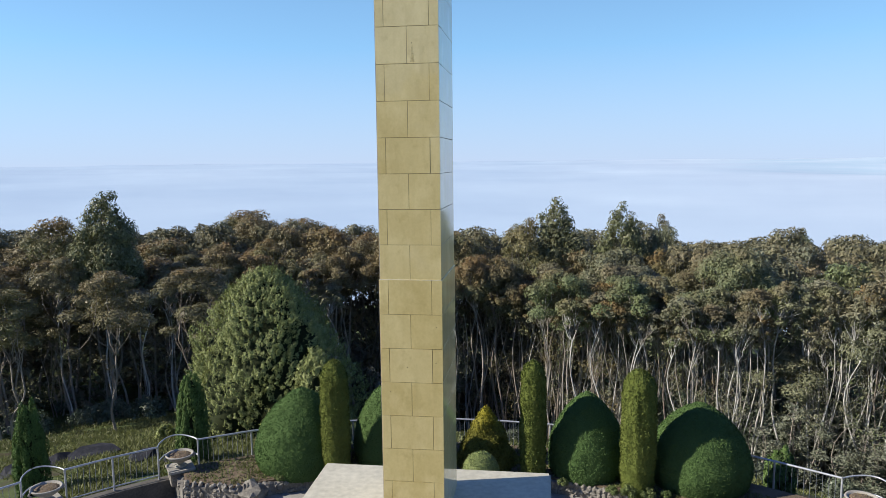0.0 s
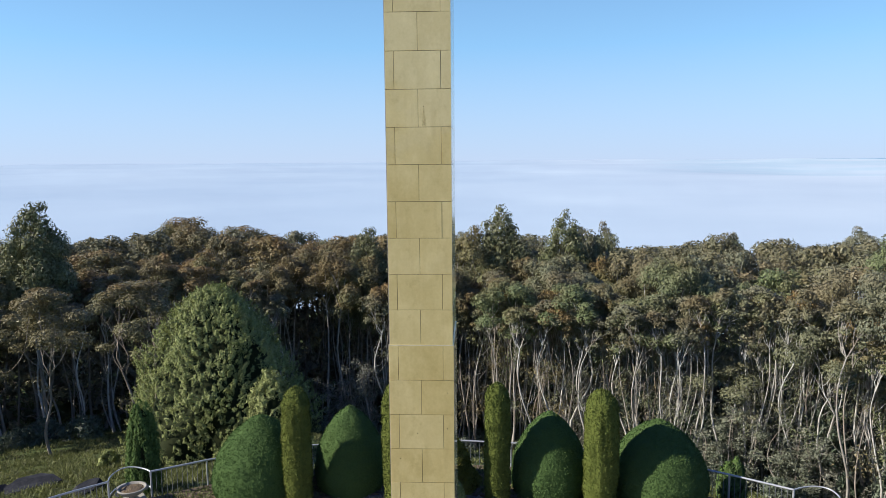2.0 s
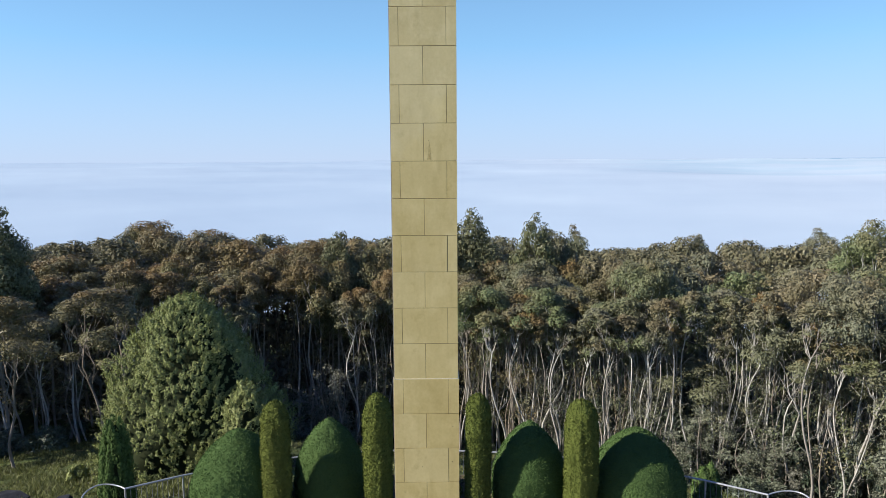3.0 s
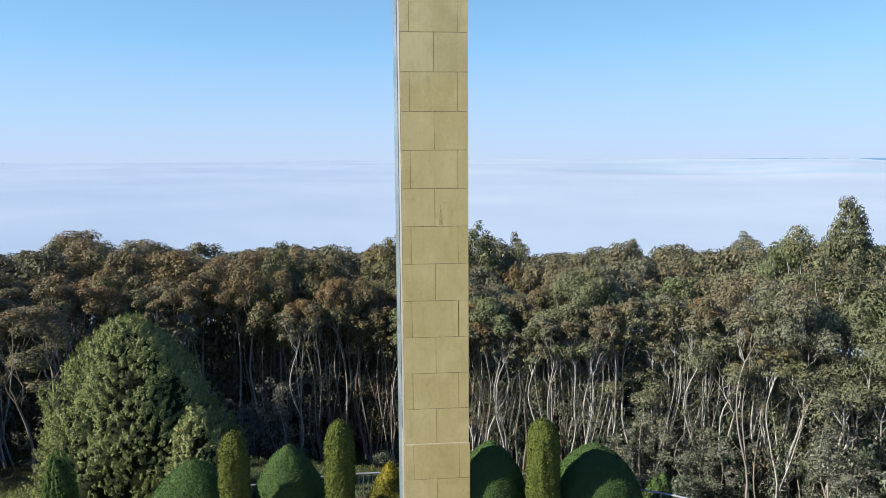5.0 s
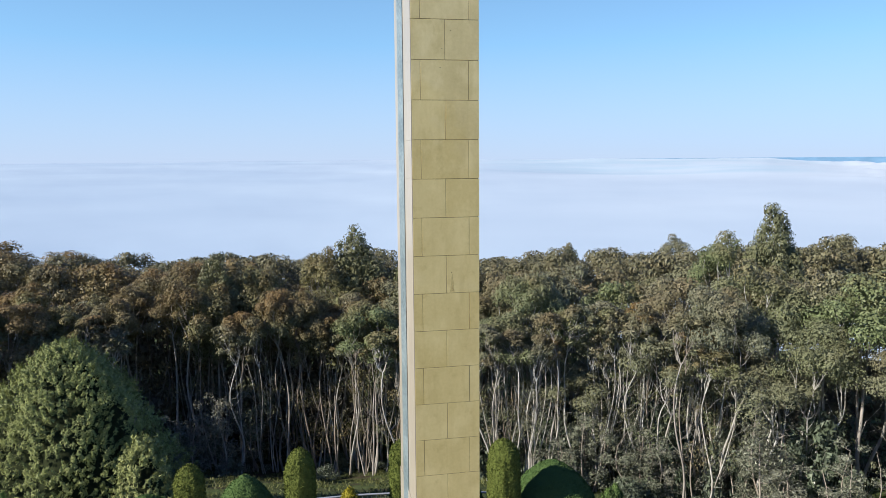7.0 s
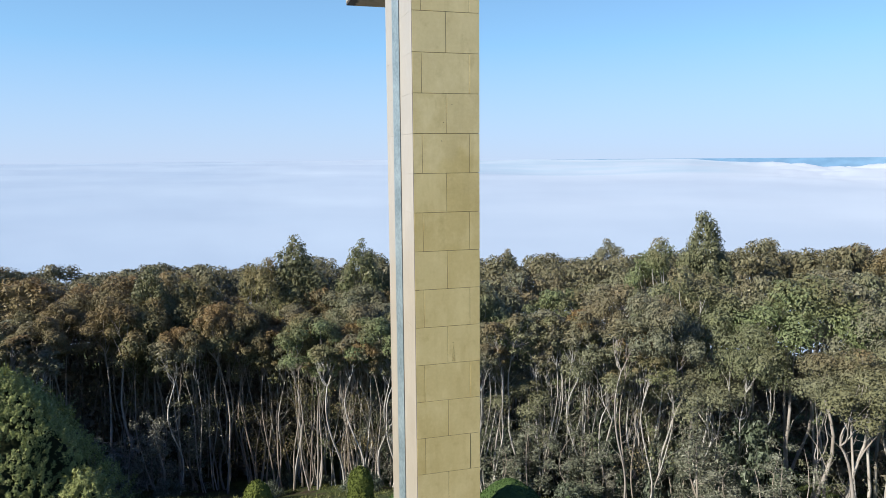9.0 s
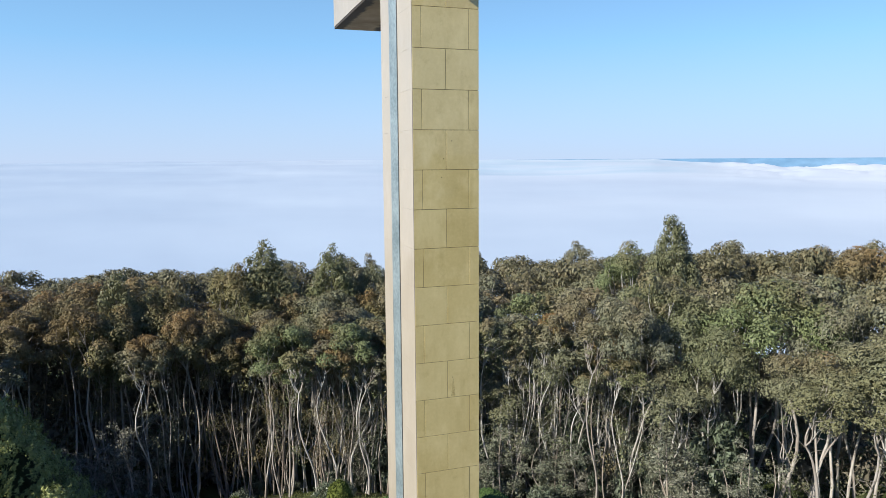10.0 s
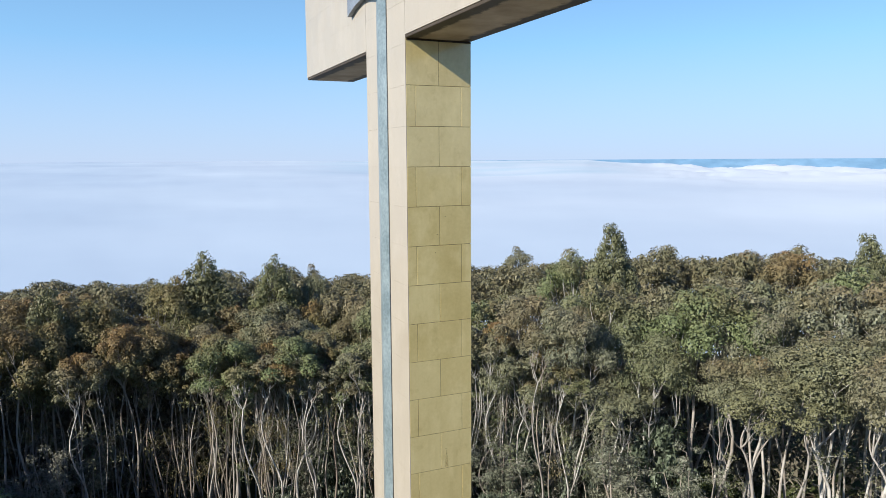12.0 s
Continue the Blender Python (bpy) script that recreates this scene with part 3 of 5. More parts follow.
def gum_arrays(seed, h, crown_r, stems, n_leaf, leaf, style="dome", sides=6, bare=0.6, twig=True, splay=0.13, girth=1.0, depth=0.17):
    """A gum tree of height h: wood and leaves as arrays. Bare stems divide into limbs under one umbrella of rounded leaf heads."""
    rng = np.random.default_rng(seed)
    wood, heads, wisps = [], [], []
    if style == "spire":
        r0 = girth * 0.0088 * h
        fork = np.array([0.0, 0.0, h * bare])
        top = fork + np.array([rng.normal() * 0.2, rng.normal() * 0.2, h * (1 - bare)])
        wood.append(tube_arrays(curve_between(rng, (0, 0, -0.8), fork, 9, 0.02), np.linspace(r0 * 1.2, r0 * 0.6, 9), sides))
        wood.append(tube_arrays(curve_between(rng, fork, fork + (top - fork) * 0.88, 8, 0.02), np.linspace(r0 * 0.6, r0 * 0.1, 8), sides - 1))
        for i in range(15):
            t = i / 14
            p = fork + (top - fork) * (0.04 + 0.89 * t)
            rr = crown_r * (0.68 + 0.32 * min(1, t / 0.2)) * (1 - max(0.0, (t - 0.2) / 0.82) ** 1.45) ** 0.9 * rng.uniform(0.88, 1.12) + 0.3
            b0 = rng.uniform(0, 6.28)
            k = 7 if t < 0.45 else 6 if t < 0.75 else 5 if t < 0.95 else 1
            for w in range(k):
                b = b0 + 6.28 / k * w + rng.uniform(-0.4, 0.4)
                c = p + np.array([math.cos(b), math.sin(b), 0]) * rr * rng.uniform(0.6, 0.92) * (k > 1) + np.array([0, 0, rng.normal() * 0.2])
                heads.append((c, max(0.5, rr * rng.uniform(0.36, 0.52)), 0.85))
                wood.append(tube_arrays(curve_between(rng, p - [0, 0, 0.7], c, 4, 0.06), np.linspace(r0 * 0.2, r0 * 0.06, 4), 3))
        return join(wood), join([head_leaves(rng, heads, n_leaf, leaf), inner_leaves(rng, heads, 24, 0.6)])
    deep = h * depth
    n_h = int(rng.integers(18, 24)) + 2 * stems
    lop = rng.uniform(0, 6.28)
    for k in range(n_h):
        u = math.sqrt((k + 0.35) / n_h)
        b = 2.4 * k + rng.normal() * 0.4
        side = 1 + 0.22 * math.cos(b - lop)
        tier = -deep * rng.uniform(0.25, 0.75) if u > 0.45 and rng.random() < 0.34 else 0.0
        rr = crown_r * rng.uniform(0.20, 0.36) * (0.8 if tier else 1.0)
        far = u * crown_r * 0.86 * side * (1.0 if not tier else rng.uniform(0.55, 0.95))
        x, y = math.cos(b) * far, math.sin(b) * far
        z = h - rr * 0.8 - deep * (1 - math.sqrt(max(0.0, 1 - (0.98 * u) ** 2))) + tier + rng.normal() * 0.10 * crown_r
        heads.append((np.array([x, y, z]), rr, 0.8))
    ends = []
    for s in range(stems):
        az = 6.28 * s / stems + rng.uniform(-0.6, 0.6)
        lean = rng.uniform(0.4, 1.0) * splay * h if stems > 1 else rng.uniform(0, 0.05) * h
        base = np.array([math.cos(az) * 0.3 * (stems > 1), math.sin(az) * 0.3 * (stems > 1), -0.8])
        fork = np.array([math.cos(az) * lean, math.sin(az) * lean, h * rng.uniform(bare - 0.16, bare)])
        r0 = girth * 0.0088 * h * rng.uniform(0.75, 1.2) / (1 + 0.16 * (stems - 1))
        path = curve_between(rng, base, fork, 12, 0.032 if splay < 0.15 else 0.05)
        wood.append(tube_arrays(path, np.linspace(r0 * 1.2, r0 * 0.55, 12) * np.array([1.3, 1.06] + [1] * 10), sides))
        ends.append((fork, r0, path))
    owned = [[] for _ in ends]
    for c, r, _ in heads:
        owned[min(range(stems), key=lambda i: np.linalg.norm(ends[i][0][:2] - c[:2]) + rng.uniform(0, 0.8))].append((c, r))
    for (fork, r0, path), own in zip(ends, owned):
        own.sort(key=lambda e: math.atan2(e[0][1] - fork[1], e[0][0] - fork[0]))
        for i in range(0, len(own), 4):
            group = own[i:i + 4]
            mean = sum(e[0] for e in group) / len(group)
            tip = fork + (mean - fork) * rng.uniform(0.6, 0.75)
            tip[2] = min(tip[2], mean[2] - 0.5)
            lp = curve_between(rng, fork, tip, 6, 0.06)
            wood.append(tube_arrays(lp, np.linspace(r0 * 0.5, r0 * 0.24, 6), max(3, sides - 2)))
            for c, r in group if sides > 3 else ():
                wood.append(tube_arrays(curve_between(rng, lp[rng.integers(3, 6)], c, 4, 0.08), np.linspace(r0 * 0.28, r0 * 0.09, 4), 3))
        if twig:                           # side shoots below the crown, bare or with thin wisps of leaves
            for w in range(rng.integers(6, 12)):
                p = path[rng.integers(3, 12)]
                b = rng.uniform(0, 6.28)
                c = p + np.array([math.cos(b), math.sin(b), rng.uniform(0.6, 2.2)]) * rng.uniform(0.5, 1.5)
                wood.append(tube_arrays(curve_between(rng, p, c, 4, 0.10), np.linspace(r0 * 0.2, r0 * 0.05, 4), 3))
                if rng.random() < 0.36:
                    wisps.append((c, rng.uniform(0.35, 0.75)))
    leafy_parts = [head_leaves(rng, heads, n_leaf, leaf), inner_leaves(rng, heads, 16 if twig else 12, 0.55)]
    if wisps:
        c = np.repeat(np.array([w[0] for w in wisps]), 50, axis=0)
        d = rng.normal(size=c.shape)
        leafy_parts.append(spray(rng, c + d * np.repeat([w[1] for w in wisps], 50)[:, None] * 0.55, d, leaf * 1.1, leaf * 0.45, 0.8, 0.8))
    return join(wood), join(leafy_parts)


def gum_tree(seed, h, crown_r, stems, n_leaf, leaf, style, label, sides=6, bare=0.6, mat=M_GUM, splay=0.13, girth=1.0, twig=True, depth=0.17):
    (wv, wf), (lv, lf) = gum_arrays(seed, h, crown_r, stems, n_leaf, leaf, style, sides, bare, twig, splay, girth, depth)
    t = thing("gum_tree", pose(0, 0, -200), label, "tree", "gum trees of the hillside wood")
    part_mesh("trunk", mesh_from("trunk", wv, wf, M_SUNLITBARK if mat is M_GREY else M_SHADEDBARK, True), t)
    part_mesh("crown", mesh_from("crown", lv, lf, mat), t)
    t["tall"] = float(lv[:, 2].max())
    return t


FRONT = [gum_tree(11 + i, 14.0, r, st, int(nl * 1.2), 0.155, "dome", lab, 5, ba, M_GUM, 0.10, 0.78, True, (0.19, 0.23, 0.21, 0.17, 0.25, 0.23, 0.22, 0.23)[i]) for i, (r, st, nl, lab, ba) in enumerate((
    (2.0, 1, 5200, "slender gum tree with pale trunk and domed crown", 0.76),
    (2.4, 2, 6600, "twin-stemmed gum tree with smooth white bark", 0.70),
    (2.7, 3, 7600, "multi-stemmed gum tree with grey-green crown", 0.72),
    (1.7, 1, 4200, "tall thin gum tree with small olive crown", 0.80),
    (2.8, 2, 8000, "forked gum tree with broad olive crown", 0.70),
    (2.0, 2, 5000, "crooked gum tree with thin crown", 0.76),
    (2.8, 4, 8200, "clump of white gum stems under one crown", 0.70),
    (2.3, 3, 6200, "leaning gum stems under a brownish crown", 0.74)))]
FRONT_GREEN = [gum_tree(21 + i, 14.0, r, st, int(nl * 1.2), 0.155, "dome", lab, 5, ba, M_GREY, 0.10, 0.85, True, 0.19) for i, (r, st, nl, lab, ba) in enumerate((
    (2.1, 1, 5400, "slender gum tree with grey-green domed crown", 0.75),
    (2.5, 2, 7000, "forked gum tree with pale stems and green crown", 0.70),
    (2.8, 3, 8000, "white-stemmed gum tree with broad grey-green crown", 0.72),
    (2.3, 2, 6000, "leaning gum tree with rounded green crown", 0.70)))]
DEEP = [gum_tree(95 + i, 14.0, r, st, nl, 0.155, "dome", lab, 5, 0.58, M_GUM, 0.10, 0.9, True, 0.33) for i, (r, st, nl, lab) in enumerate((
    (2.3, 2, 7600, "low gum tree with a deep rounded reddish crown"),
    (2.7, 3, 9000, "branching gum tree with a deep brownish crown"),
    (2.0, 1, 6200, "small gum tree with a rounded olive crown"),
    (3.0, 1, 10500, "gum tree with a deep spreading crown on one grey stem")))]
MIDDLE = [gum_tree(31 + i, 14.0, r, st, nl, 0.21, "dome", lab, 4, 0.74, M_GUM, 0.10, 1.0, False) for i, (r, st, nl, lab) in enumerate((
    (2.0, 1, 2600, "slender gum tree deep in the wood"),
    (2.4, 2, 3400, "gum tree with brownish domed crown in the wood"),
    (2.6, 2, 3800, "gum tree with wide olive crown in the wood"),
    (2.2, 3, 3000, "gum stems under a rounded crown in the wood")))]
MIDDLE_GREY = [gum_tree(41 + i, 14.0, r, st, nl, 0.21, "dome", "grey-green gum tree deep in the wood", 4, 0.75, M_GREY, 0.12, 1.0, False) for i, (r, st, nl) in enumerate(((2.5, 2, 3600), (2.8, 2, 4200), (2.2, 1, 3000)))]
POLE = [gum_tree(44 + i, 14.0, r, st, nl, 0.17, "dome", "slender pale gum pole with a small crown", 4, 0.84, M_GREY if i < 2 else M_GUM, 0.07, 0.5, True, 0.14) for i, (r, st, nl) in enumerate(((1.1, 1, 1300), (1.3, 2, 1700), (1.0, 1, 1100), (1.3, 2, 1700)))]
SPIRE = [gum_tree(51 + i, 15.0, r, 1, 25000, 0.18, "spire", "tall young gum tree rising above the canopy", 6, 0.52, M_SPIRE) for i, r in enumerate((2.3, 2.7))]
BROAD = [gum_tree(61 + i, 14.0, r, st, int(nl * 1.1), 0.155, "dome", lab, 7, ba, M_GREY, 0.18, 1.15, True, dp) for i, (r, st, nl, lab, ba, dp) in enumerate((
    (3.2, 3, 10500, "large gum tree with splayed white stems and grey-green dome", 0.62, 0.24),
    (2.9, 2, 9000, "large forked gum tree with rounded grey-green crown", 0.60, 0.27),
    (3.5, 4, 12000, "large clump of leaning white gum stems under one crown", 0.64, 0.24),
    (2.7, 1, 8000, "tall gum tree with deep rounded grey-green crown", 0.66, 0.30),
    (3.1, 2, 10000, "spreading gum tree with smooth pale stems", 0.58, 0.24)))]
DOME = FRONT[4]


def sapling(seed, h, r, n_leaf):
    """Young regrowth at the edge of the wood: thin stems with leaf tufts most of the way up."""
    q = np.random.default_rng(seed)
    wood, pts, outs = [], [], []
    for s in range(3):
        az = 2.1 * s + q.uniform(-0.4, 0.4)
        top = np.array([math.cos(az) * r * q.uniform(0.3, 0.7), math.sin(az) * r * q.uniform(0.3, 0.7), h * q.uniform(0.75, 1.0)])
        path = curve_between(q, (0.15 * math.cos(az), 0.15 * math.sin(az), -0.5), top, 9, 0.05)
        wood.append(tube_arrays(path, np.linspace(0.07, 0.015, 9), 5))
        for k in range(11):
            p = path[min(8, 2 + int(k * 0.62))]
            b = q.uniform(0, 6.28)
            c = p + np.array([math.cos(b), math.sin(b), 0.35]) * q.uniform(0.3, 0.9) * r * 0.6
            wood.append(tube_arrays(curve_between(q, p, c, 4, 0.08), np.linspace(0.02, 0.006, 4), 4))
            m = n_leaf // 33
            d = q.normal(size=(m, 3))
            d /= np.linalg.norm(d, axis=1, keepdims=True)
            pts.append(c + d * (q.uniform(0.3, 0.55) * (0.45 + 0.55 * q.random((m, 1)) ** 0.5)))
            outs.append(d)
    t = thing("gum_sapling", pose(0, 0, -200), "bushy young gum with grey-green leaves down its stems", "tree", "young gums at the edge of the wood")
    part_mesh("trunk", mesh_from("trunk", *join(wood), M_SHADEDBARK, True), t)
    lv, lf = spray(q, np.concatenate(pts), np.concatenate(outs), 0.19, 0.085, 0.3, 0.6)
    part_mesh("crown", mesh_from("crown", lv, lf, M_SAP), t)
    t["tall"] = float(lv[:, 2].max())
    return t


YOUNG = [sapling(91, 7.0, 1.5, 2600), sapling(92, 8.5, 1.8, 3000), sapling(93, 5.5, 1.4, 2200)]

spots = []


CANOPY = ((-60, 5.4), (-45, 5.0), (-36, 4.5), (-28, 4.1), (-15, 3.8), (0, 2.9), (15, 2.9), (20, 2.9), (30, 3.4), (38, 4.5), (48, 5.5), (70, 5.8))
EDGE = ((-60, 42), (-36, 45), (-15, 47), (0, 44), (10, 41), (20, 41), (30, 42), (42, 42), (50, 40), (70, 38))


def plant(src, x, y, turn, top, wide=1.0, lean=0.0):
    """Plants a tree on the slope, scaled so that its crown ends at the height top."""
    z = ground_z(x, y)
    size = (top - z) / src["tall"]
    t = copy_thing(src, pose(x, y, z, lean, lean * 0.6, turn))
    t.scale = (wide, wide, size)
    spots.append((x, y))
    return t


# trees that stand out: x, y, height of the top, kind, breadth
for i, (x, y, top, src, wide) in enumerate((
        (2.9, 54, 7.3, SPIRE[1], 1.1), (8.0, 51.5, 7.0, SPIRE[1], 0.95), (11.1, 52, 6.0, BROAD[3], 0.55), (-29.2, 39.3, 8.5, SPIRE[0], 0.9), (-34.0, 41, 6.6, DEEP[1], 1.1),
        (34.2, 42.3, 9.2, SPIRE[0], 0.9), (32.0, 45.6, 6.8, BROAD[3], 1.15), (42, 72, 3.6, BROAD[3], 0.85), (-8.3, 50, 5.7, SPIRE[0], 0.8), (56, 35, 7.9, SPIRE[0], 0.9),
        (0.2, 53, 5.6, FRONT[1], 1.2), (-30, 66, 5.4, DOME, 1.4), (-25.8, 58.1, 5.4, DOME, 1.3), (-22, 61.7, 4.9, DOME, 1.2), (27.5, 68.4, 3.4, BROAD[3], 0.6),
        (-23.2, 30.2, 4.3, DEEP[3], 0.95), (-33.5, 39.0, 0.5, FRONT[6], 0.8), (-30.1, 29.9, 3.3, DEEP[1], 0.95), (-20.7, 36.0, 3.7, DEEP[0], 1.2), (51.8, 44.8, 5.6, FRONT[4], 1.3), (49.5, 38, 6.4, DOME, 1.2), (-10.6, 51.5, 4.9, FRONT[4], 1.0), (-12.8, 51, 4.5, FRONT[2], 1.0), (-5.6, 52, 4.3, FRONT[0], 1.1),
        (14.9, 43.4, 4.3, FRONT_GREEN[2], 1.05), (7.0, 49.5, 3.6, FRONT_GREEN[2], 1.2), (2.1, 49.2, 2.4, FRONT_GREEN[1], 0.95), (22.1, 37.6, 1.0, BROAD[4], 0.9), (26.8, 38.1, 3.8, BROAD[1], 0.95),
        (29.7, 37.0, 5.8, BROAD[1], 1.35), (24.7, 40.7, 3.2, BROAD[3], 0.9), (34.2, 32.2, 5.9, BROAD[2], 1.4), (35.4, 22.4, 4.2, BROAD[0], 1.3), (32.9, 27.1, 1.6, BROAD[4], 0.95),
        (30.3, 31.6, 2.6, BROAD[0], 0.85), (22.6, 41.2, 0.4, FRONT_GREEN[3], 0.9), (2.6, 46.2, 2.3, FRONT[2], 0.8), (6.9, 45.6, 2.9, FRONT_GREEN[3], 1.0), (-8.6, 48.7, 3.8, FRONT[6], 1.0),
        (-5.1, 51.1, 4.3, FRONT[4], 1.05), (14.1, 47.6, 3.5, FRONT_GREEN[1], 1.0), (10.4, 50.0, 3.4, FRONT[1], 1.05), (19.5, 44.0, 2.2, BROAD[3], 0.8))):
    plant(src, x, y, 70 * i, top, wide)


def scatter(rng, r0, r1, gap, tries, a0=-46, a1=66):
    """Spots between two radii beyond the edge of the wood, at least gap apart."""
    out = []
    for _ in range(tries):
        a = rng.uniform(a0, a1)
        r = math.sqrt(rng.uniform(r0 * r0, r1 * r1))
        if r < by_bearing(a, EDGE):
            continue
        x, y = HUB[0] + r * math.sin(radians(a)), HUB[1] + r * math.cos(radians(a))
        if all((x - u) ** 2 + (y - v) ** 2 > gap * gap for u, v in spots):
            spots.append((x, y))
            out.append((x, y, a, r))
    return out


rng = random.Random(5)
for x, y, a, r in scatter(rng, 40, 56, 2.3, 3000, -46, 18)[:135] + scatter(rng, 30, 58, 3.1, 3000, 18, 66)[:120]:
    near = r < by_bearing(a, EDGE) + 6.5
    top = by_bearing(a, CANOPY) + rng.gauss(-0.6, 0.8) - (rng.uniform(1.5, 4.5) if near and rng.random() < (0.3 if a > 25 else 0.1) else 0)
    if a < -22 and r < by_bearing(a, EDGE) + 5 and rng.random() < 0.45:
        continue
    kinds = BROAD if near and a > 27 + rng.gauss(0, 4) else FRONT_GREEN if near and a > 4 + rng.gauss(0, 4) else FRONT if near else MIDDLE_GREY if a > 12 else MIDDLE     # larger crowns on the sheltered side
    if near and a < -10:
        kinds = (FRONT[0], FRONT[3], FRONT[5], FRONT[7]) if a > -22 else (DEEP[0], DEEP[2], FRONT[5])
    plant(rng.choice(kinds), x, y, rng.uniform(0, 360), top, (1.0 if near else 1.15) * rng.uniform(0.85, 1.1), rng.gauss(0, 1.6))
for i in range(90):                                  # thin poles that crowd the edge of the wood
    a = rng.uniform(-40, 20) if i % 3 else rng.uniform(5, 40)
    r = by_bearing(a, EDGE) + rng.uniform(-1.0, 7)
    x, y = HUB[0] + r * math.sin(radians(a)), HUB[1] + r * math.cos(radians(a))
    plant(rng.choice(POLE), x, y, rng.uniform(0, 360), by_bearing(a, CANOPY) - rng.uniform(0.8, 2.8 if a < 20 else 5.5), rng.uniform(0.8, 1.2), rng.gauss(0, 2.5))
for i in range(32):                                  # pale sunlit poles right at the edge
    a = rng.uniform(7, 38)
    r = by_bearing(a, EDGE) + rng.uniform(-1.0, 2.5)
    x, y = HUB[0] + r * math.sin(radians(a)), HUB[1] + r * math.cos(radians(a))
    plant(rng.choice(POLE[:2]), x, y, rng.uniform(0, 360), by_bearing(a, CANOPY) - rng.uniform(0.3, 3.2), rng.uniform(0.8, 1.3), rng.gauss(0, 2.5))
for i in range(22):
    a = rng.uniform(22, 50) if i % 5 else rng.uniform(-30, 22)
    r = by_bearing(a, EDGE) + rng.uniform(-2.0, 3.5)
    x, y = HUB[0] + r * math.sin(radians(a)), HUB[1] + r * math.cos(radians(a))
    plant(rng.choice(YOUNG), x, y, rng.uniform(0, 360), ground_z(x, y) + rng.uniform(3.5, 7.5), rng.uniform(0.85, 1.3), rng.gauss(0, 2.5))
for t in FRONT + DEEP + FRONT_GREEN + MIDDLE + MIDDLE_GREY + POLE + SPIRE + BROAD + YOUNG:
    for o in (*t.children, t):
        bpy.data.objects.remove(o)

# the woods farther off
far_kinds = [gum_arrays(71 + i, 14.0, (2.7, 2.3, 3.0, 2.5)[i], 1, 2050, 0.26, "dome", 3, 0.7, False, depth=0.2) for i in range(4)]
SHADE_TREES = [gum_arrays(81 + i, 14.0, 3.0, 1, 450, 0.8, "dome", 3, 0.4, False, depth=0.45) for i in range(3)]
far_wood, far_leaf = [], []
# the sector left of -48 degrees is unseen, added to shade the wood
for x, y, a, r in scatter(rng, 56, 78, 3.5, 6000) + scatter(rng, 50, 72, 5.4, 2600, -112, -48):
    (wv, wf), (lv, lf) = rng.choice(far_kinds if a > -58 else SHADE_TREES)
    z = ground_z(x, y)
    top = by_bearing(a, CANOPY) + rng.gauss(0.1, 0.5) - 0.10 * max(0.0, r - 60) + (1.5 if a < -47 else 0)
    wide = rng.uniform(0.95, 1.25)
    m = pose(x, y, z, 0, 0, rng.uniform(0, 360)) @ Matrix.Diagonal((wide, wide, (top - z) / 14.0, 1))
    far_wood.append((place(wv, m), wf))
    far_leaf.append((place(lv, m), lf))
for i in range(110):                                # unseen trees added behind the terrace to cut the sky's fill light
    a, r = 82 + 166 * (i + rng.random()) / 110, rng.uniform(31, 58)
    x, y = HUB[0] + r * math.sin(radians(a)), HUB[1] + r * math.cos(radians(a))
    z = ground_z(x, y)
    (wv, wf), (lv, lf) = SHADE_TREES[i % 3]
    m = pose(x, y, z, 0, 0, rng.uniform(0, 360)) @ Matrix.Diagonal((1.5, 1.5, rng.uniform(1.0, 1.35), 1))
    far_wood.append((place(wv, m), wf))
    far_leaf.append((place(lv, m), lf))
rg = np.random.default_rng(88)                      # undergrowth that closes the view between the trunks
thick_p, thick_o, thick_c = [], [], []
for i in range(1650):
    a, r = (rng.uniform(-60, 66), rng.uniform(54, 68)) if i < 760 else (rng.uniform(-60, 6), rng.uniform(50, 63)) if i < 1300 else (rng.uniform(-60, 66), rng.uniform(66, 82))
    x, y = HUB[0] + r * math.sin(radians(a)), HUB[1] + r * math.cos(radians(a))
    d = rg.normal(size=(82, 3))
    d /= np.linalg.norm(d, axis=1, keepdims=True)
    thick_c.append((np.array([x, y, min(ground_z(x, y) + rng.uniform(0.3, 12.5), by_bearing(a, CANOPY) - 3.0 - 0.1 * max(0.0, r - 60))]), rng.uniform(1.2, 2.1)))
    thick_p.append(thick_c[-1][0] + d * thick_c[-1][1] * np.array([1, 1, 0.9]))
    thick_o.append(d)
lv = spray(rg, np.concatenate(thick_p), np.concatenate(thick_o), 0.42, 0.19, 0.1, 0.42)
thicket = new("thicket", mesh_from("thicket", *join([lv, inner_leaves(rg, thick_c, 12, 0.6)]), M_THICKET))
tagged(thicket, "dark undergrowth deep among the gum trunks", "undergrowth", kind="stuff")
far = thing("distant_woods", pose(0, 0, 0), "dense gum woods on the slope, with unseen trees added for shade", "woods", kind="stuff")
tagged(part_mesh("trunks", mesh_from("trunks", *join(far_wood), M_SHADEDBARK, True), far), kind="stuff")
tagged(part_mesh("crowns", mesh_from("crowns", *join(far_leaf), M_FAR), far), kind="stuff")

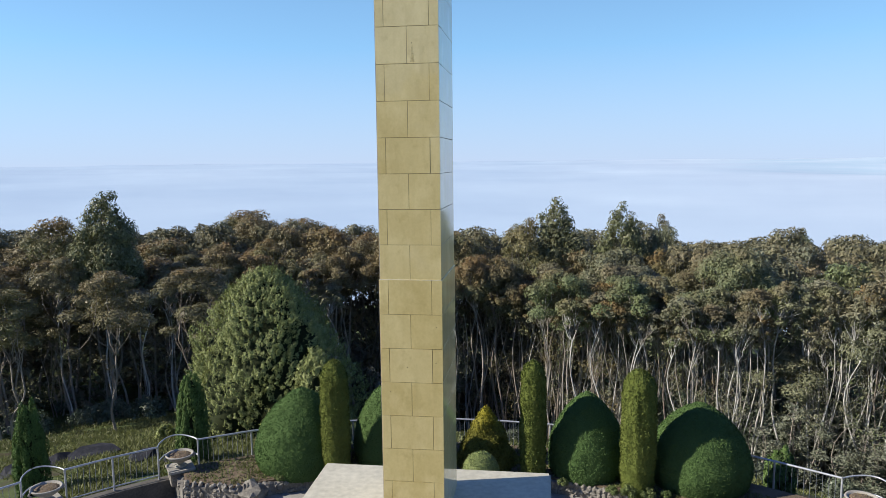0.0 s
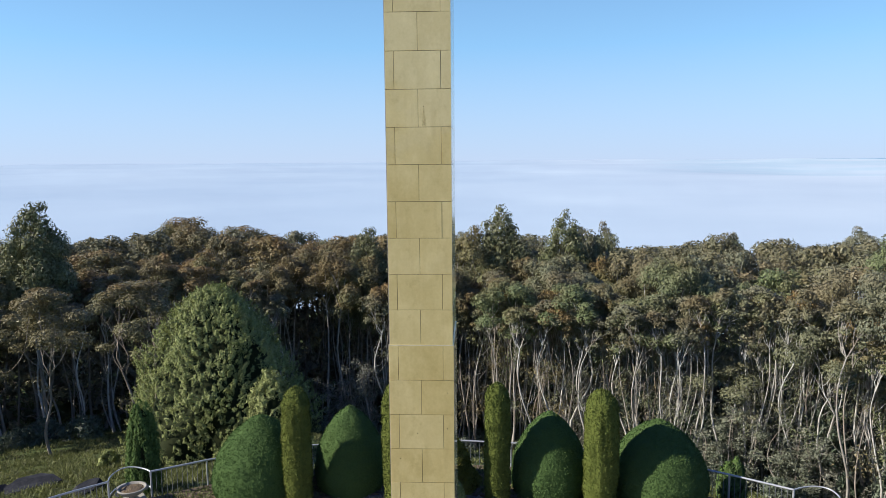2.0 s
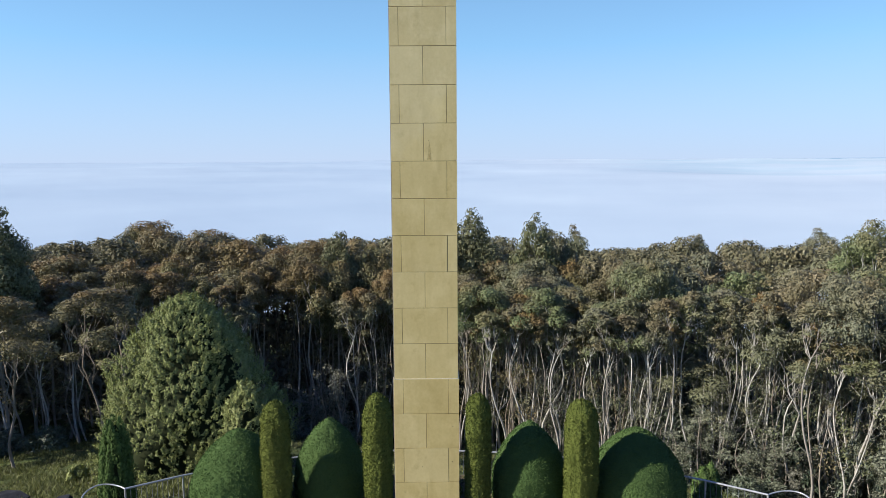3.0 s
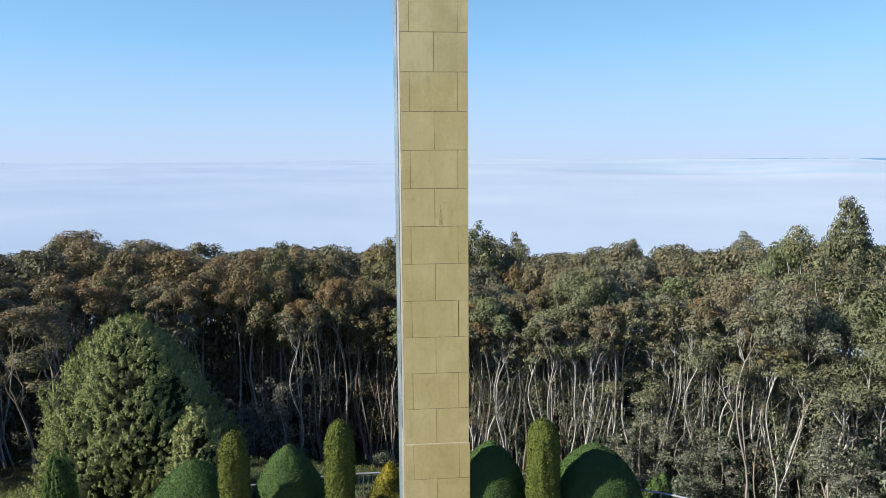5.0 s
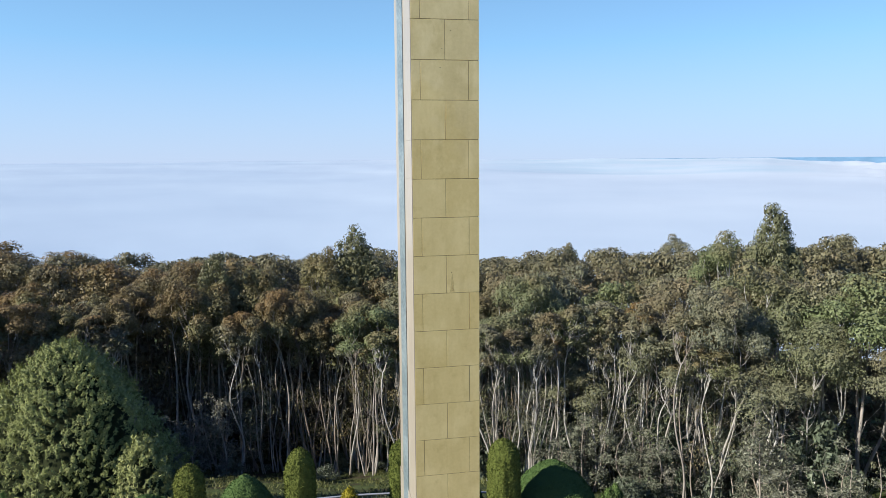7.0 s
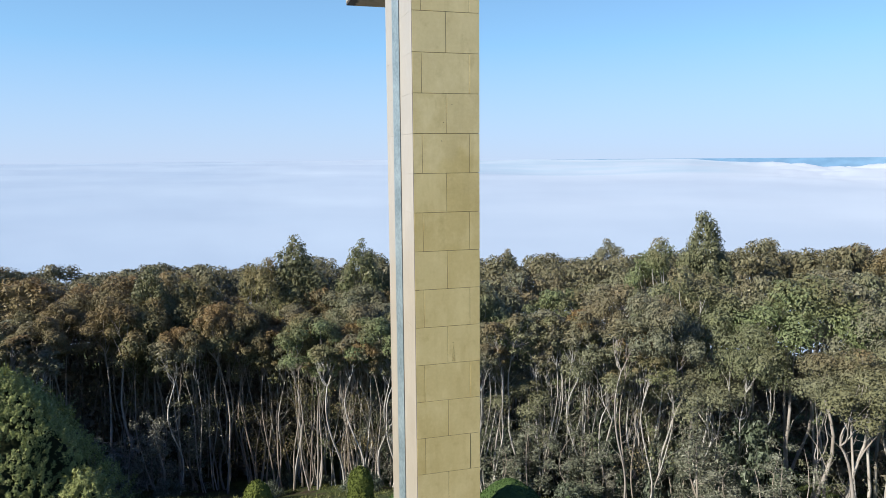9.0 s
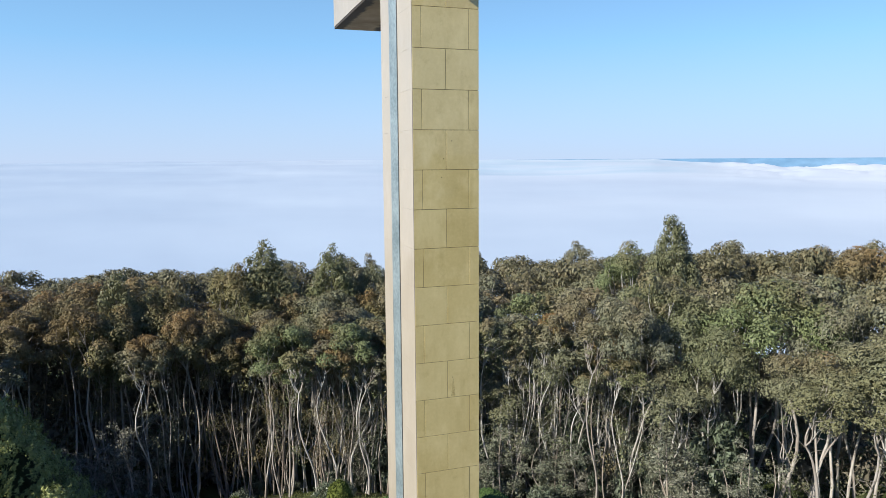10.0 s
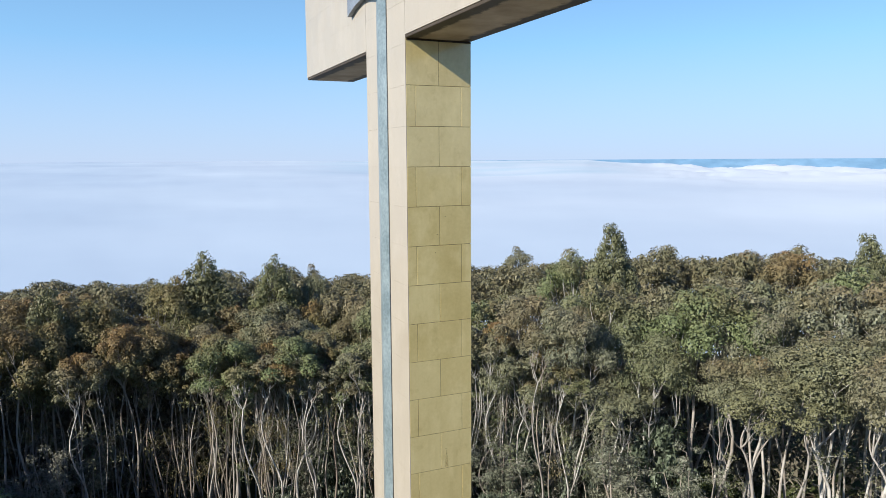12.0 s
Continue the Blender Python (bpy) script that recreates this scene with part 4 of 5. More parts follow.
# ---- topiary ----
def lathe_arrays(radius, h, rings, seg, rough, seed, z0=0.0, flute=0.0):
    """A rounded body of revolution with an uneven skin; radius(t) for t from 0 to 1."""
    v = []
    for i in range(rings + 1):
        t = i / rings
        for j in range(seg):
            a = 2 * math.pi * j / seg
            r = radius(t)
            x, y, z = math.cos(a) * r, math.sin(a) * r, z0 + t * (h - z0)
            k = 1 + rough * noise.fractal((x * 2.1 + seed, y * 2.1, z * 2.1), 0.8, 2.0, 4) / max(0.35, r)
            if flute:                                  # upright ridges of growth
                k += flute * noise.fractal((math.cos(a) * 3.2 + seed, math.sin(a) * 3.2, z * 0.55), 0.8, 2.0, 4)
            v.append((x * k, y * k, z))
    f = [(i * seg + j, i * seg + (j + 1) % seg, (i + 1) * seg + (j + 1) % seg, (i + 1) * seg + j) for i in range(rings) for j in range(seg)]
    return np.array(v), np.array(f)


def skin_points(rng, v, f, n):
    """Places spread evenly over the faces, with their outward normals."""
    a, b, c, d = (v[f[:, k]] for k in range(4))
    nor = np.cross(c - a, d - b)
    area = np.linalg.norm(nor, axis=1)
    pick = rng.choice(len(f), n, p=area / area.sum())
    s, t = rng.random((n, 1)), rng.random((n, 1))
    p = (a[pick] * (1 - s) + b[pick] * s) * (1 - t) + (d[pick] * (1 - s) + c[pick] * s) * t
    return p, nor[pick] / (area[pick][:, None] + 1e-9)


def topiary(name, radius, h, x, y, z, mat, n_leaf, leaf, label, category, rough=0.05, seed=0, droop=0.0, group="", rings=44, seg=56, tuft=1.0, flute=0.0):
    t = thing(name, pose(x, y, z), label, category, group)
    v, f = lathe_arrays(radius, h, rings, seg, rough, seed * 3.7, 0.0, flute)
    rng_t = np.random.default_rng(100 + seed)
    part_mesh("body", mesh_from("body", v, f, mat, True), t)
    p, n = skin_points(rng_t, v, f, n_leaf)
    p = p - n * leaf * 0.12 + n * (rng_t.random((n_leaf, 1)) ** 2) * 0.03 * tuft
    part_mesh("leaves", mesh_from("leaves", *spray(rng_t, p, n, leaf, leaf * 0.6, droop, 0.8), mat), t)
    return t


def egg_radius(r):
    return lambda t: r * max(0.012, (0.92 + 0.08 * math.sin(min(1, t / 0.25) * math.pi / 2)) * (max(0.0, 1 - max(0.0, (t - 0.12) / 0.88) ** 2.4)) ** 0.82)


def pencil_radius(r):
    return lambda t: r * max(0.02, (0.86 + 0.14 * math.sin(t * 3.0)) * (max(0.0, 1 - max(0.0, (t - 0.84) / 0.16) ** 2.2)) ** 0.6)


BED = 0.72
for i, (x, y, r, top) in enumerate(((-6.12, 13.8, 1.50, 3.16), (-3.42, 14.35, 1.13, 3.28), (2.87, 14.15, 1.17, 3.22), (6.15, 13.85, 1.50, 3.09))):
    topiary("egg_topiary", egg_radius(r), top - BED + 0.1, x, y, BED - 0.1, M_EGG, 46000 if r > 1.3 else 32000, 0.047,
            "large dark green hedge clipped into a pointed egg" if r > 1.3 else "dark green hedge clipped into a pointed egg", "topiary", 0.035, i, group="clipped eggs of the garden bed", rings=52, seg=72)
for i, (x, y, r, top) in enumerate(((-4.72, 12.75, 0.41, 4.4), (-1.75, 12.8, 0.41, 4.58), (1.22, 13.3, 0.38, 4.38), (4.24, 12.85, 0.49, 4.32))):
    topiary("pencil_cypress", pencil_radius(r), top - BED + 0.1, x, y, BED - 0.1, M_PENCIL, 17000, 0.06,
            "tall olive-green cypress clipped into a rounded column", "topiary", 0.035, 10 + i, -0.8, "clipped columns of the garden bed", 60, 56, 1.2, 0.07)
topiary("golden_cone", lambda t: 1.02 * (1 - t) ** 0.85 + 0.02, 1.9, -0.28, 14.45, BED - 0.1, M_GOLD, 14000, 0.06, "golden cypress clipped into a cone with yellow tip", "topiary", 0.12, 21, -0.2, "", 40, 48, 2.0)
topiary("box_ball", lambda t: 0.54 * math.sqrt(max(0.001, 1 - max(0.0, (t - 0.38) / 0.62) ** 2)) * (0.85 + 0.15 * min(1, t / 0.35)), 1.2, -0.29, 12.5, BED - 0.1, M_BALL, 8000, 0.05, "small round clipped box ball in the bed", "topiary", 0.03, 22, 0, "", 30, 40)
def tufted(name, x, y, z, h, r, tufts, n_leaf, leaf, mat, label, seed, group=""):
    """An upright cypress: many narrow upright plumes packed round a heart blackened to stand for inner shade."""
    q = np.random.default_rng(seed)
    t = thing(name, pose(x, y, z), label, "bush", group)
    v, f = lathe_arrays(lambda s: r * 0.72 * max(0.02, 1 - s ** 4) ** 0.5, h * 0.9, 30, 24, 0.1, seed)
    part_mesh("heart", mesh_from("heart", v, f, M_INNER_SHADE, True), t, "inner foliage, near-black in place of shade")
    pts, outs = [], []
    for k in range(tufts):
        a, s = 2.4 * k + q.normal() * 0.2, (k + 0.5) / tufts
        z0, ln = h * (0.02 + 0.74 * s), h * q.uniform(0.15, 0.28)
        rr = r * (0.76 + 0.26 * q.random()) * (1 - 0.55 * max(0.0, (s - 0.55) / 0.45) ** 2)
        m = n_leaf // tufts
        u = q.random(m)
        wide = r * 0.22 * np.sin(np.pi * np.clip(u * 0.92 + 0.04, 0, 1)) ** 0.6
        b = q.uniform(0, 6.28, m)
        c = np.stack([math.cos(a) * rr * (1 - 0.25 * u * s) + np.cos(b) * wide, math.sin(a) * rr * (1 - 0.25 * u * s) + np.sin(b) * wide, z0 + u * ln], 1)
        pts.append(c)
        outs.append(np.stack([np.cos(b) + 0.4 * math.cos(a), np.sin(b) + 0.4 * math.sin(a), np.full(m, 0.2)], 1))
    part_mesh("leaves", mesh_from("leaves", *spray(q, np.concatenate(pts), np.concatenate(outs), leaf, leaf * 0.5, -0.8, 0.25), mat), t)
    return t


for i, (x, y, r, top, z) in enumerate(((-10.4, 14.8, 0.53, 3.3, -0.4), (-15.0, 12.8, 0.48, 2.8, -0.7))):
    tufted("dark_cypress", x, y, z, top - z, r, 84, 19000, 0.075, M_CYP, "dark upright cypress bush beside the terrace railing", 30 + i, "dark cypresses outside the railing")
tufted("young_cypress", 9.2, 16.0, -0.9, 1.85, 0.45, 40, 5000, 0.12, M_YOUNG, "small bright green cypress behind the railing", 41)


# ---- leafy bushes ----
def leafy(name, x, y, z, blobs, n_leaf, leaf, mat, label, category, seed, group="", trunk=True):
    """A bush of overlapping leaf masses: each blob is (x, y, z, radius)."""
    rng_b = np.random.default_rng(seed)
    t = thing(name, pose(x, y, z), label, category, group)
    if trunk:
        wood = []
        for bx, by, bz, br in blobs[:14]:
            wood.append(tube_arrays(curve_between(rng_b, (bx * 0.12, by * 0.12, -0.4), (bx, by, bz), 6, 0.05), np.linspace(0.08, 0.015, 6), 5))
        part_mesh("trunk", mesh_from("trunk", *join(wood), M_SHADEDBARK, True), t)
    tot = sum(b[3] ** 2 for b in blobs)
    pts, outs = [], []
    for bx, by, bz, br in blobs:
        n = max(20, int(n_leaf * br * br / tot))
        d = rng_b.normal(size=(n, 3))
        d /= np.linalg.norm(d, axis=1, keepdims=True)
        rad = br * (0.5 + 0.5 * rng_b.random(n) ** 0.5) * (1 + 0.22 * np.sin(d[:, 0] * 7 + bx * 5) * np.sin(d[:, 1] * 6 + bz * 4))
        pts.append(np.array([bx, by, bz]) + d * rad[:, None] * np.array([1, 1, 0.92]))
        outs.append(d + np.array([0, 0, 0.25]))
    lv = spray(rng_b, np.concatenate(pts), np.concatenate(outs), leaf, leaf * 0.5, -0.3, 0.3)
    part_mesh("crown", mesh_from("crown", *join([lv, inner_leaves(rng_b, [((b[0], b[1], b[2]), b[3]) for b in blobs], 24, 0.55)]), mat), t)
    return t


def sprig_bush(name, x, y, z, r, h, sprigs, per, leaf, mat, label, category, seed):
    """A dense bush: a heart coloured near-black for shade under hundreds of short upright leafy shoots."""
    q = np.random.default_rng(seed)
    t = thing(name, pose(x, y, z), label, category)
    def wide(u, b):                                   # radius by the share of the way down, and by bearing
        lump = 1 + 0.07 * np.sin(3 * b + 5 * u + seed) + 0.085 * np.sin(5 * b - 9 * u) + 0.075 * np.sin(8 * b + 14 * u)
        return r * (1 - (1 - u) ** 2) ** 0.7 * lump
    part_mesh("trunk", mesh_from("trunk", *tube_arrays([(0, 0, -0.5), (0.05, 0.05, h * 0.3), (0, 0, h * 0.8)], [r * 0.05, r * 0.04, r * 0.01], 7), M_SHADEDBARK, True), t)
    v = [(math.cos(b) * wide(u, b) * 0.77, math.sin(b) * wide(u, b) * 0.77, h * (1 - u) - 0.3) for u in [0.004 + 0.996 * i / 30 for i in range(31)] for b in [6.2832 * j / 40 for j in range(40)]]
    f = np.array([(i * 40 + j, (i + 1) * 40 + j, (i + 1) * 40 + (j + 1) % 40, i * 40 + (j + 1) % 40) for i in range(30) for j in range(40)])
    part_mesh("heart", mesh_from("heart", v, f, M_INNER_SHADE, True), t, "inner foliage, near-black in place of shade")
    u, b = 1 - q.random(sprigs) ** 0.95 * 0.995, q.uniform(0, 6.2832, sprigs)
    rad = wide(u, b) * (0.8 + 0.2 * q.random(sprigs) ** 0.7)
    foot = np.stack([np.cos(b) * rad, np.sin(b) * rad, h * (1 - u) + q.normal(size=sprigs) * 0.1], 1)
    out = np.stack([np.cos(b), np.sin(b), 0.35 + 0.5 * (1 - u)], 1)
    axis = out * 0.8 + q.normal(size=(sprigs, 3)) * 0.3 + np.array([0, 0, 0.75])
    axis /= np.linalg.norm(axis, axis=1, keepdims=True)
    size = np.repeat(q.uniform(0.7, 1.35, sprigs), per)[:, None] * leaf * 3.2
    along = q.random((sprigs * per, 1))
    side = q.normal(size=(sprigs * per, 3))
    ax = np.repeat(axis, per, axis=0)
    side -= ax * (side * ax).sum(1, keepdims=True)
    side /= np.linalg.norm(side, axis=1, keepdims=True) + 1e-9
    at = np.repeat(foot, per, axis=0) + ax * along * size + side * size * 0.26 * (1.1 - along)
    nor = side * 0.7 + np.repeat(out, per, axis=0) * 0.8 + ax * 0.3
    part_mesh("crown", mesh_from("crown", *spray(q, at, nor, leaf, leaf * 0.42, -0.5, 0.28), mat), t)
    return t


def cone_blobs(seed, r, h, n, low=0.4):
    """Leaf masses that fill a broad rounded cone."""
    q = random.Random(seed)
    out = []
    for i in range(n):
        t = (i + 0.5) / n
        z = low + (h - low) * (0.97 * t)
        rr = r * (1 - t ** 2.4) ** 0.6 * (0.8 + 0.2 * min(1, t / 0.2))
        a = i * 2.4 + q.uniform(-0.4, 0.4)
        k = q.uniform(0.62, 0.98) * (1 + 0.13 * math.sin(3 * a + 6 * t) + 0.08 * math.sin(5 * a - 9 * t))
        out.append((math.cos(a) * rr * k, math.sin(a) * rr * k, z, min(q.uniform(0.45, 0.8), r * 0.6) * (1.0 - 0.4 * t)))
    return out


sprig_bush("broad_tree", -10.9, 23.2, ground_z(-10.9, 23.2), 4.0, 5.35 - ground_z(-10.9, 23.2), 3700, 32, 0.1, M_PALE, "broad bushy tree with silvery green leaves", "tree", 3)
sprig_bush("silvery_bush", -7.25, 18.9, ground_z(-7.25, 18.9), 1.1, 2.7 - ground_z(-7.25, 18.9), 320, 34, 0.11, M_PALE, "bushy silvery green shrub behind the clipped hedges", "bush", 4)
leafy("silvery_bush", -15.3, 21.6, ground_z(-15.3, 21.6), cone_blobs(5, 0.36, 0.7, 10, 0.15), 2200, 0.12, M_PALE, "low silvery green shrub beside the dark cypress", "bush", 5)

for i, (x, y, r, h) in enumerate(((3.95, 12.45, 0.26, 0.40), (4.5, 12.4, 0.22, 0.34), (1.15, 12.95, 0.22, 0.32), (5.0, 12.5, 0.18, 0.2), (2.1, 13.0, 0.18, 0.2), (-4.75, 12.3, 0.2, 0.28), (-1.6, 12.45, 0.18, 0.25), (3.5, 12.6, 0.2, 0.22), (-6.4, 12.4, 0.2, 0.2))):
    leafy("weed_clump", x, y, BED, cone_blobs(60 + i, r * 0.8, h * 0.8, 10, 0.03), 1300, 0.042, M_WEED, "leafy green weeds at the foot of the hedges", "weeds", 60 + i, "weeds of the garden bed", False)
shrub = leafy("forest_shrub", 0, 0, -200, cone_blobs(6, 1.5, 3.2, 26, 0.3), 1900, 0.24, M_SHRUB, "dark green understorey shrub among the gum trunks", "shrub", 6, "understorey shrubs")
low = leafy("forest_shrub", 0, 0, -200, cone_blobs(7, 1.1, 1.4, 16, 0.2), 1000, 0.18, M_SHRUB, "low green understorey shrub on the slope", "shrub", 7, "understorey shrubs", False)
rs = random.Random(9)
for i in range(26):
    a = rs.uniform(14, 46)
    r = by_bearing(a, EDGE) + rs.uniform(0.5, 11)
    x, y = HUB[0] + r * math.sin(radians(a)), HUB[1] + r * math.cos(radians(a))
    s = rs.uniform(0.9, 1.7)
    copy_thing(shrub, pose(x, y, ground_z(x, y) - 0.1, 0, 0, rs.uniform(0, 360))).scale = (s, s, s * rs.uniform(1.0, 1.6))
for i in range(64):
    a = rs.uniform(-46, 60)
    r = by_bearing(a, EDGE) + rs.uniform(-4, 8)
    x, y = HUB[0] + r * math.sin(radians(a)), HUB[1] + r * math.cos(radians(a))
    s = rs.uniform(0.5, 1.2)
    copy_thing(low, pose(x, y, ground_z(x, y) - 0.1, 0, 0, rs.uniform(0, 360))).scale = (s, s, s)
for t in (shrub, low):
    for o in (*t.children, t):
        bpy.data.objects.remove(o)


def build_grass():
    """Rough grass in tussocks, thick on the open slope and thin under the trees."""
    g = np.random.default_rng(77)
    pts = []
    for a0, a1, r1, count, per in ((-50, -24, 52, 3400, 22), (-24, 34, 46, 1300, 16)):
        done = 0
        while done < count:
            a, r = g.uniform(a0, a1), RIM + 0.4 + (r1 - RIM) * g.random()
            if noise.noise((r * 0.35, a * 0.2, 2.0)) < g.uniform(-0.6, 0.4):
                continue
            done += 1
            x, y = HUB[0] + r * math.sin(radians(a)), HUB[1] + r * math.cos(radians(a))
            c = np.array([x, y, ground_z(x, y) - 0.02])
            off = g.normal(size=(per, 3)) * np.array([1, 1, 0.0]) * g.uniform(0.10, 0.26)
            off[:, 2] = 0.10 - 0.5 * np.linalg.norm(off, axis=1).clip(0, 0.24)
            pts.append(c + off)
    v, f = blades(g, np.concatenate(pts), 0.24, 0.05, 0.35)
    tagged(new("grass", mesh_from("grass", v, f, M_GRASS)), "rough tufted grass on the slope", "grass", kind="stuff")


build_grass()


def build_cover():
    """Weeds, grass and litter on the raised bed and round the feet of the hedges."""
    g = np.random.default_rng(78)
    pts = []
    while len(pts) < 13000:
        a, r = g.uniform(-37.5, 43), g.uniform(12.4, RIM - 0.3)
        if r < bed_edge(a) + 0.05:
            continue
        if noise.noise((r * 0.9, a * 0.2, 5.0)) < g.uniform(-0.7, 0.35):
            continue
        pts.append((HUB[0] + r * math.sin(radians(a)), HUB[1] + r * math.cos(radians(a)), 0.715))
    v, f = blades(g, np.array(pts), 0.10, 0.035, 0.4)
    tagged(new("ground_cover", mesh_from("ground_cover", v, f, M_GRASS)), "low weeds and grass covering the raised bed", "weeds", kind="stuff")


build_cover()


# ---- railing, urns, stones ----
def hub_point(a, r, z):
    return (HUB[0] + r * math.sin(radians(a)), HUB[1] + r * math.cos(radians(a)), z)


def rod(p, q, r, sides=8):
    v, f = tube_arrays([p, q], [r, r], sides)
    return v, f


def curve_rod(pts, r, sides=8):
    return tube_arrays(pts, [r] * len(pts), sides)


def bearing(x, y):
    return math.degrees(math.atan2(x - HUB[0], y - HUB[1]))


def railing(a0, a1, bays):
    """Straight bays of railing between two bearings, on the low wall."""
    t = thing("railing", pose(0, 0, 0), "grey painted steel railing with thin upright bars", "railing", "railings of the terrace")
    for k in range(bays + 1):
        a = a0 + (a1 - a0) * k / bays
        part_mesh("post", mesh_from("post", *rod(hub_point(a, rim(a), 0.41), hub_point(a, rim(a), 1.47), 0.03), M_RAIL, True), t)
    for k in range(bays):
        b0, b1 = a0 + (a1 - a0) * k / bays, a0 + (a1 - a0) * (k + 1) / bays
        p, q = Vector(hub_point(b0, rim(b0), 1.47)), Vector(hub_point(b1, rim(b1), 1.47))
        part_mesh("top_rail", mesh_from("top_rail", *rod(p, q, 0.032), M_RAIL, True), t)
        d = Vector((0, 0, -0.92))
        part_mesh("bottom_rail", mesh_from("bottom_rail", *rod(p + d, q + d, 0.022), M_RAIL, True), t)
        n = max(2, round((q - p).length / 0.16))
        for i in range(1, n):
            c = p.lerp(q, i / n)
            part_mesh("bar", mesh_from("bar", *rod(c, c + d, 0.0075, 5), M_BAR, True), t)
    return t


A_C, A_A, A_B, A_R = bearing(-12.46, 10.87), bearing(-10.46, 12.61), bearing(-9.47, 13.32), bearing(9.47, 12.37)
A_D = bearing(-13.22, 9.98)
railing(A_C, A_A, 2)
railing(A_D - 16, A_D, 3)
railing(A_B, A_R, 12)
railing(A_R + (A_B - A_A), A_R + 26, 4)


def loop_rail(a0, a1):
    """The bowed rails that pass behind an urn."""
    t = thing("bowed_rail", pose(0, 0, 0), "bowed steel rail curving round behind an urn", "railing", "bowed rails behind the urns")
    for z in (1.47, 0.95):
        pts = []
        for i in range(17):
            s = i / 16
            pts.append(hub_point(a0 + (a1 - a0) * s, rim(a0 + (a1 - a0) * s) + 0.62 * math.sin(math.pi * s) ** 0.7, z + 0.06 * math.sin(math.pi * s)))
        part_mesh("rail", mesh_from("rail", *curve_rod(pts, 0.022), M_RAIL, True), t)


for a0, a1 in ((A_D, A_C), (A_A, A_B), (A_R, A_R + (A_B - A_A))):
    loop_rail(a0, a1)


def lathe_bm(profile, seg=32):
    bm = bmesh.new()
    rows = [[bm.verts.new((math.cos(2 * math.pi * j / seg) * r, math.sin(2 * math.pi * j / seg) * r, z)) for j in range(seg)] for r, z in profile]
    for a, b in zip(rows, rows[1:]):
        for j in range(seg):
            bm.faces.new((a[j], a[(j + 1) % seg], b[(j + 1) % seg], b[j]))
    bm.faces.new(rows[0][::-1])
    bm.faces.new(rows[-1])
    return bm


def urn(x, y, turn):
    t = thing("garden_urn", pose(x, y, 0.3, 0, 0, turn), "shallow cast-stone urn of dry soil on a stone pillar", "urn", "urns on the terrace wall")
    part("pillar", box(-0.34, -0.34, 0.0, 0.34, 0.34, 0.42, 0.03, 2), M_STONE, t, "rough stone pillar")
    part("capstone", box(-0.40, -0.40, 0.420, 0.40, 0.40, 0.500, 0.02, 2), M_URN, t)
    part("foot", lathe_bm([(0.20, 0.500), (0.20, 0.550), (0.11, 0.590), (0.09, 0.650), (0.13, 0.690)]), M_URN, t, smooth=True)
    bowl = part("bowl", lathe_bm([(0.11, 0.680), (0.24, 0.710), (0.34, 0.780), (0.39, 0.860), (0.43, 0.890), (0.43, 0.920), (0.385, 0.925), (0.36, 0.880), (0.25, 0.850)]), M_URN, t, smooth=True)
    part("soil", lathe_bm([(0.35, 0.840), (0.35, 0.872), (0.24, 0.895), (0.1, 0.905)], 20), M_SOIL, bowl, "dry brown soil and moss", True)
    q = np.random.default_rng(int(abs(x) * 100))
    b, r = q.uniform(0, 6.28, 260), 0.33 * np.sqrt(q.random(260))
    v, f = blades(q, np.stack([np.cos(b) * r, np.sin(b) * r, np.full(260, 0.885) - 0.03 * (r / 0.33) ** 2], 1), 0.07, 0.025, 0.25)
    part_mesh("dry_weeds", mesh_from("dry_weeds", v, f, M_DRY), bowl, "dry straw-coloured weeds")
    for s in (-1, 1):
        v, f = curve_rod([(s * (0.385 + 0.07 * math.sin(k / 6 * math.pi)), 0, 0.740 + 0.15 * k / 6) for k in range(7)], 0.03, 6)
        part_mesh("handle", mesh_from("handle", v, f, M_URN, True), bowl)


for a in ((A_D + A_C) / 2, (A_A + A_B) / 2, A_R + (A_B - A_A) / 2):
    x, y, _ = hub_point(a, rim(a) - 0.25, 0)
    urn(x, y, -a)


def stone_mesh(seed, size):
    """A rough field stone: a rounded block pushed about."""
    bm = bmesh.new()
    bmesh.ops.create_icosphere(bm, subdivisions=2, radius=0.5)
    for v in bm.verts:
        p = v.co * 1.0
        p = Vector([math.copysign(abs(c) ** 0.86, c) for c in p])
        v.co = p * (1 + 0.55 * noise.noise(p * 2.6 + Vector((seed, 0, 0))) + 0.2 * noise.noise(p * 6.0 + Vector((0, seed, 0))))
        v.co = Vector((v.co.x * size[0], v.co.y * size[1], v.co.z * size[2]))
    me = bpy.data.meshes.new("stone")
    bm.to_mesh(me)
    bm.free()
    me.materials.append(M_STONE)
    return me


STONES = [stone_mesh(7.3 * i, s) for i, s in enumerate(((0.22, 0.13, 0.12), (0.13, 0.12, 0.18), (0.24, 0.14, 0.10), (0.12, 0.12, 0.13), (0.17, 0.13, 0.17)))]
edging = thing("stone_edging", pose(0, 0, 0), "edging of rough field stones round the raised bed", "edging", kind="structure")
part_mesh("mortar", band_mesh("mortar", lambda a: bed_edge(a) - 0.14, lambda a: bed_edge(a) - 0.003, 0.25, 0.66, M_MORTAR, -37.9, 44), edging, "grey mortar between the stones")
re = random.Random(21)
a = -38.0
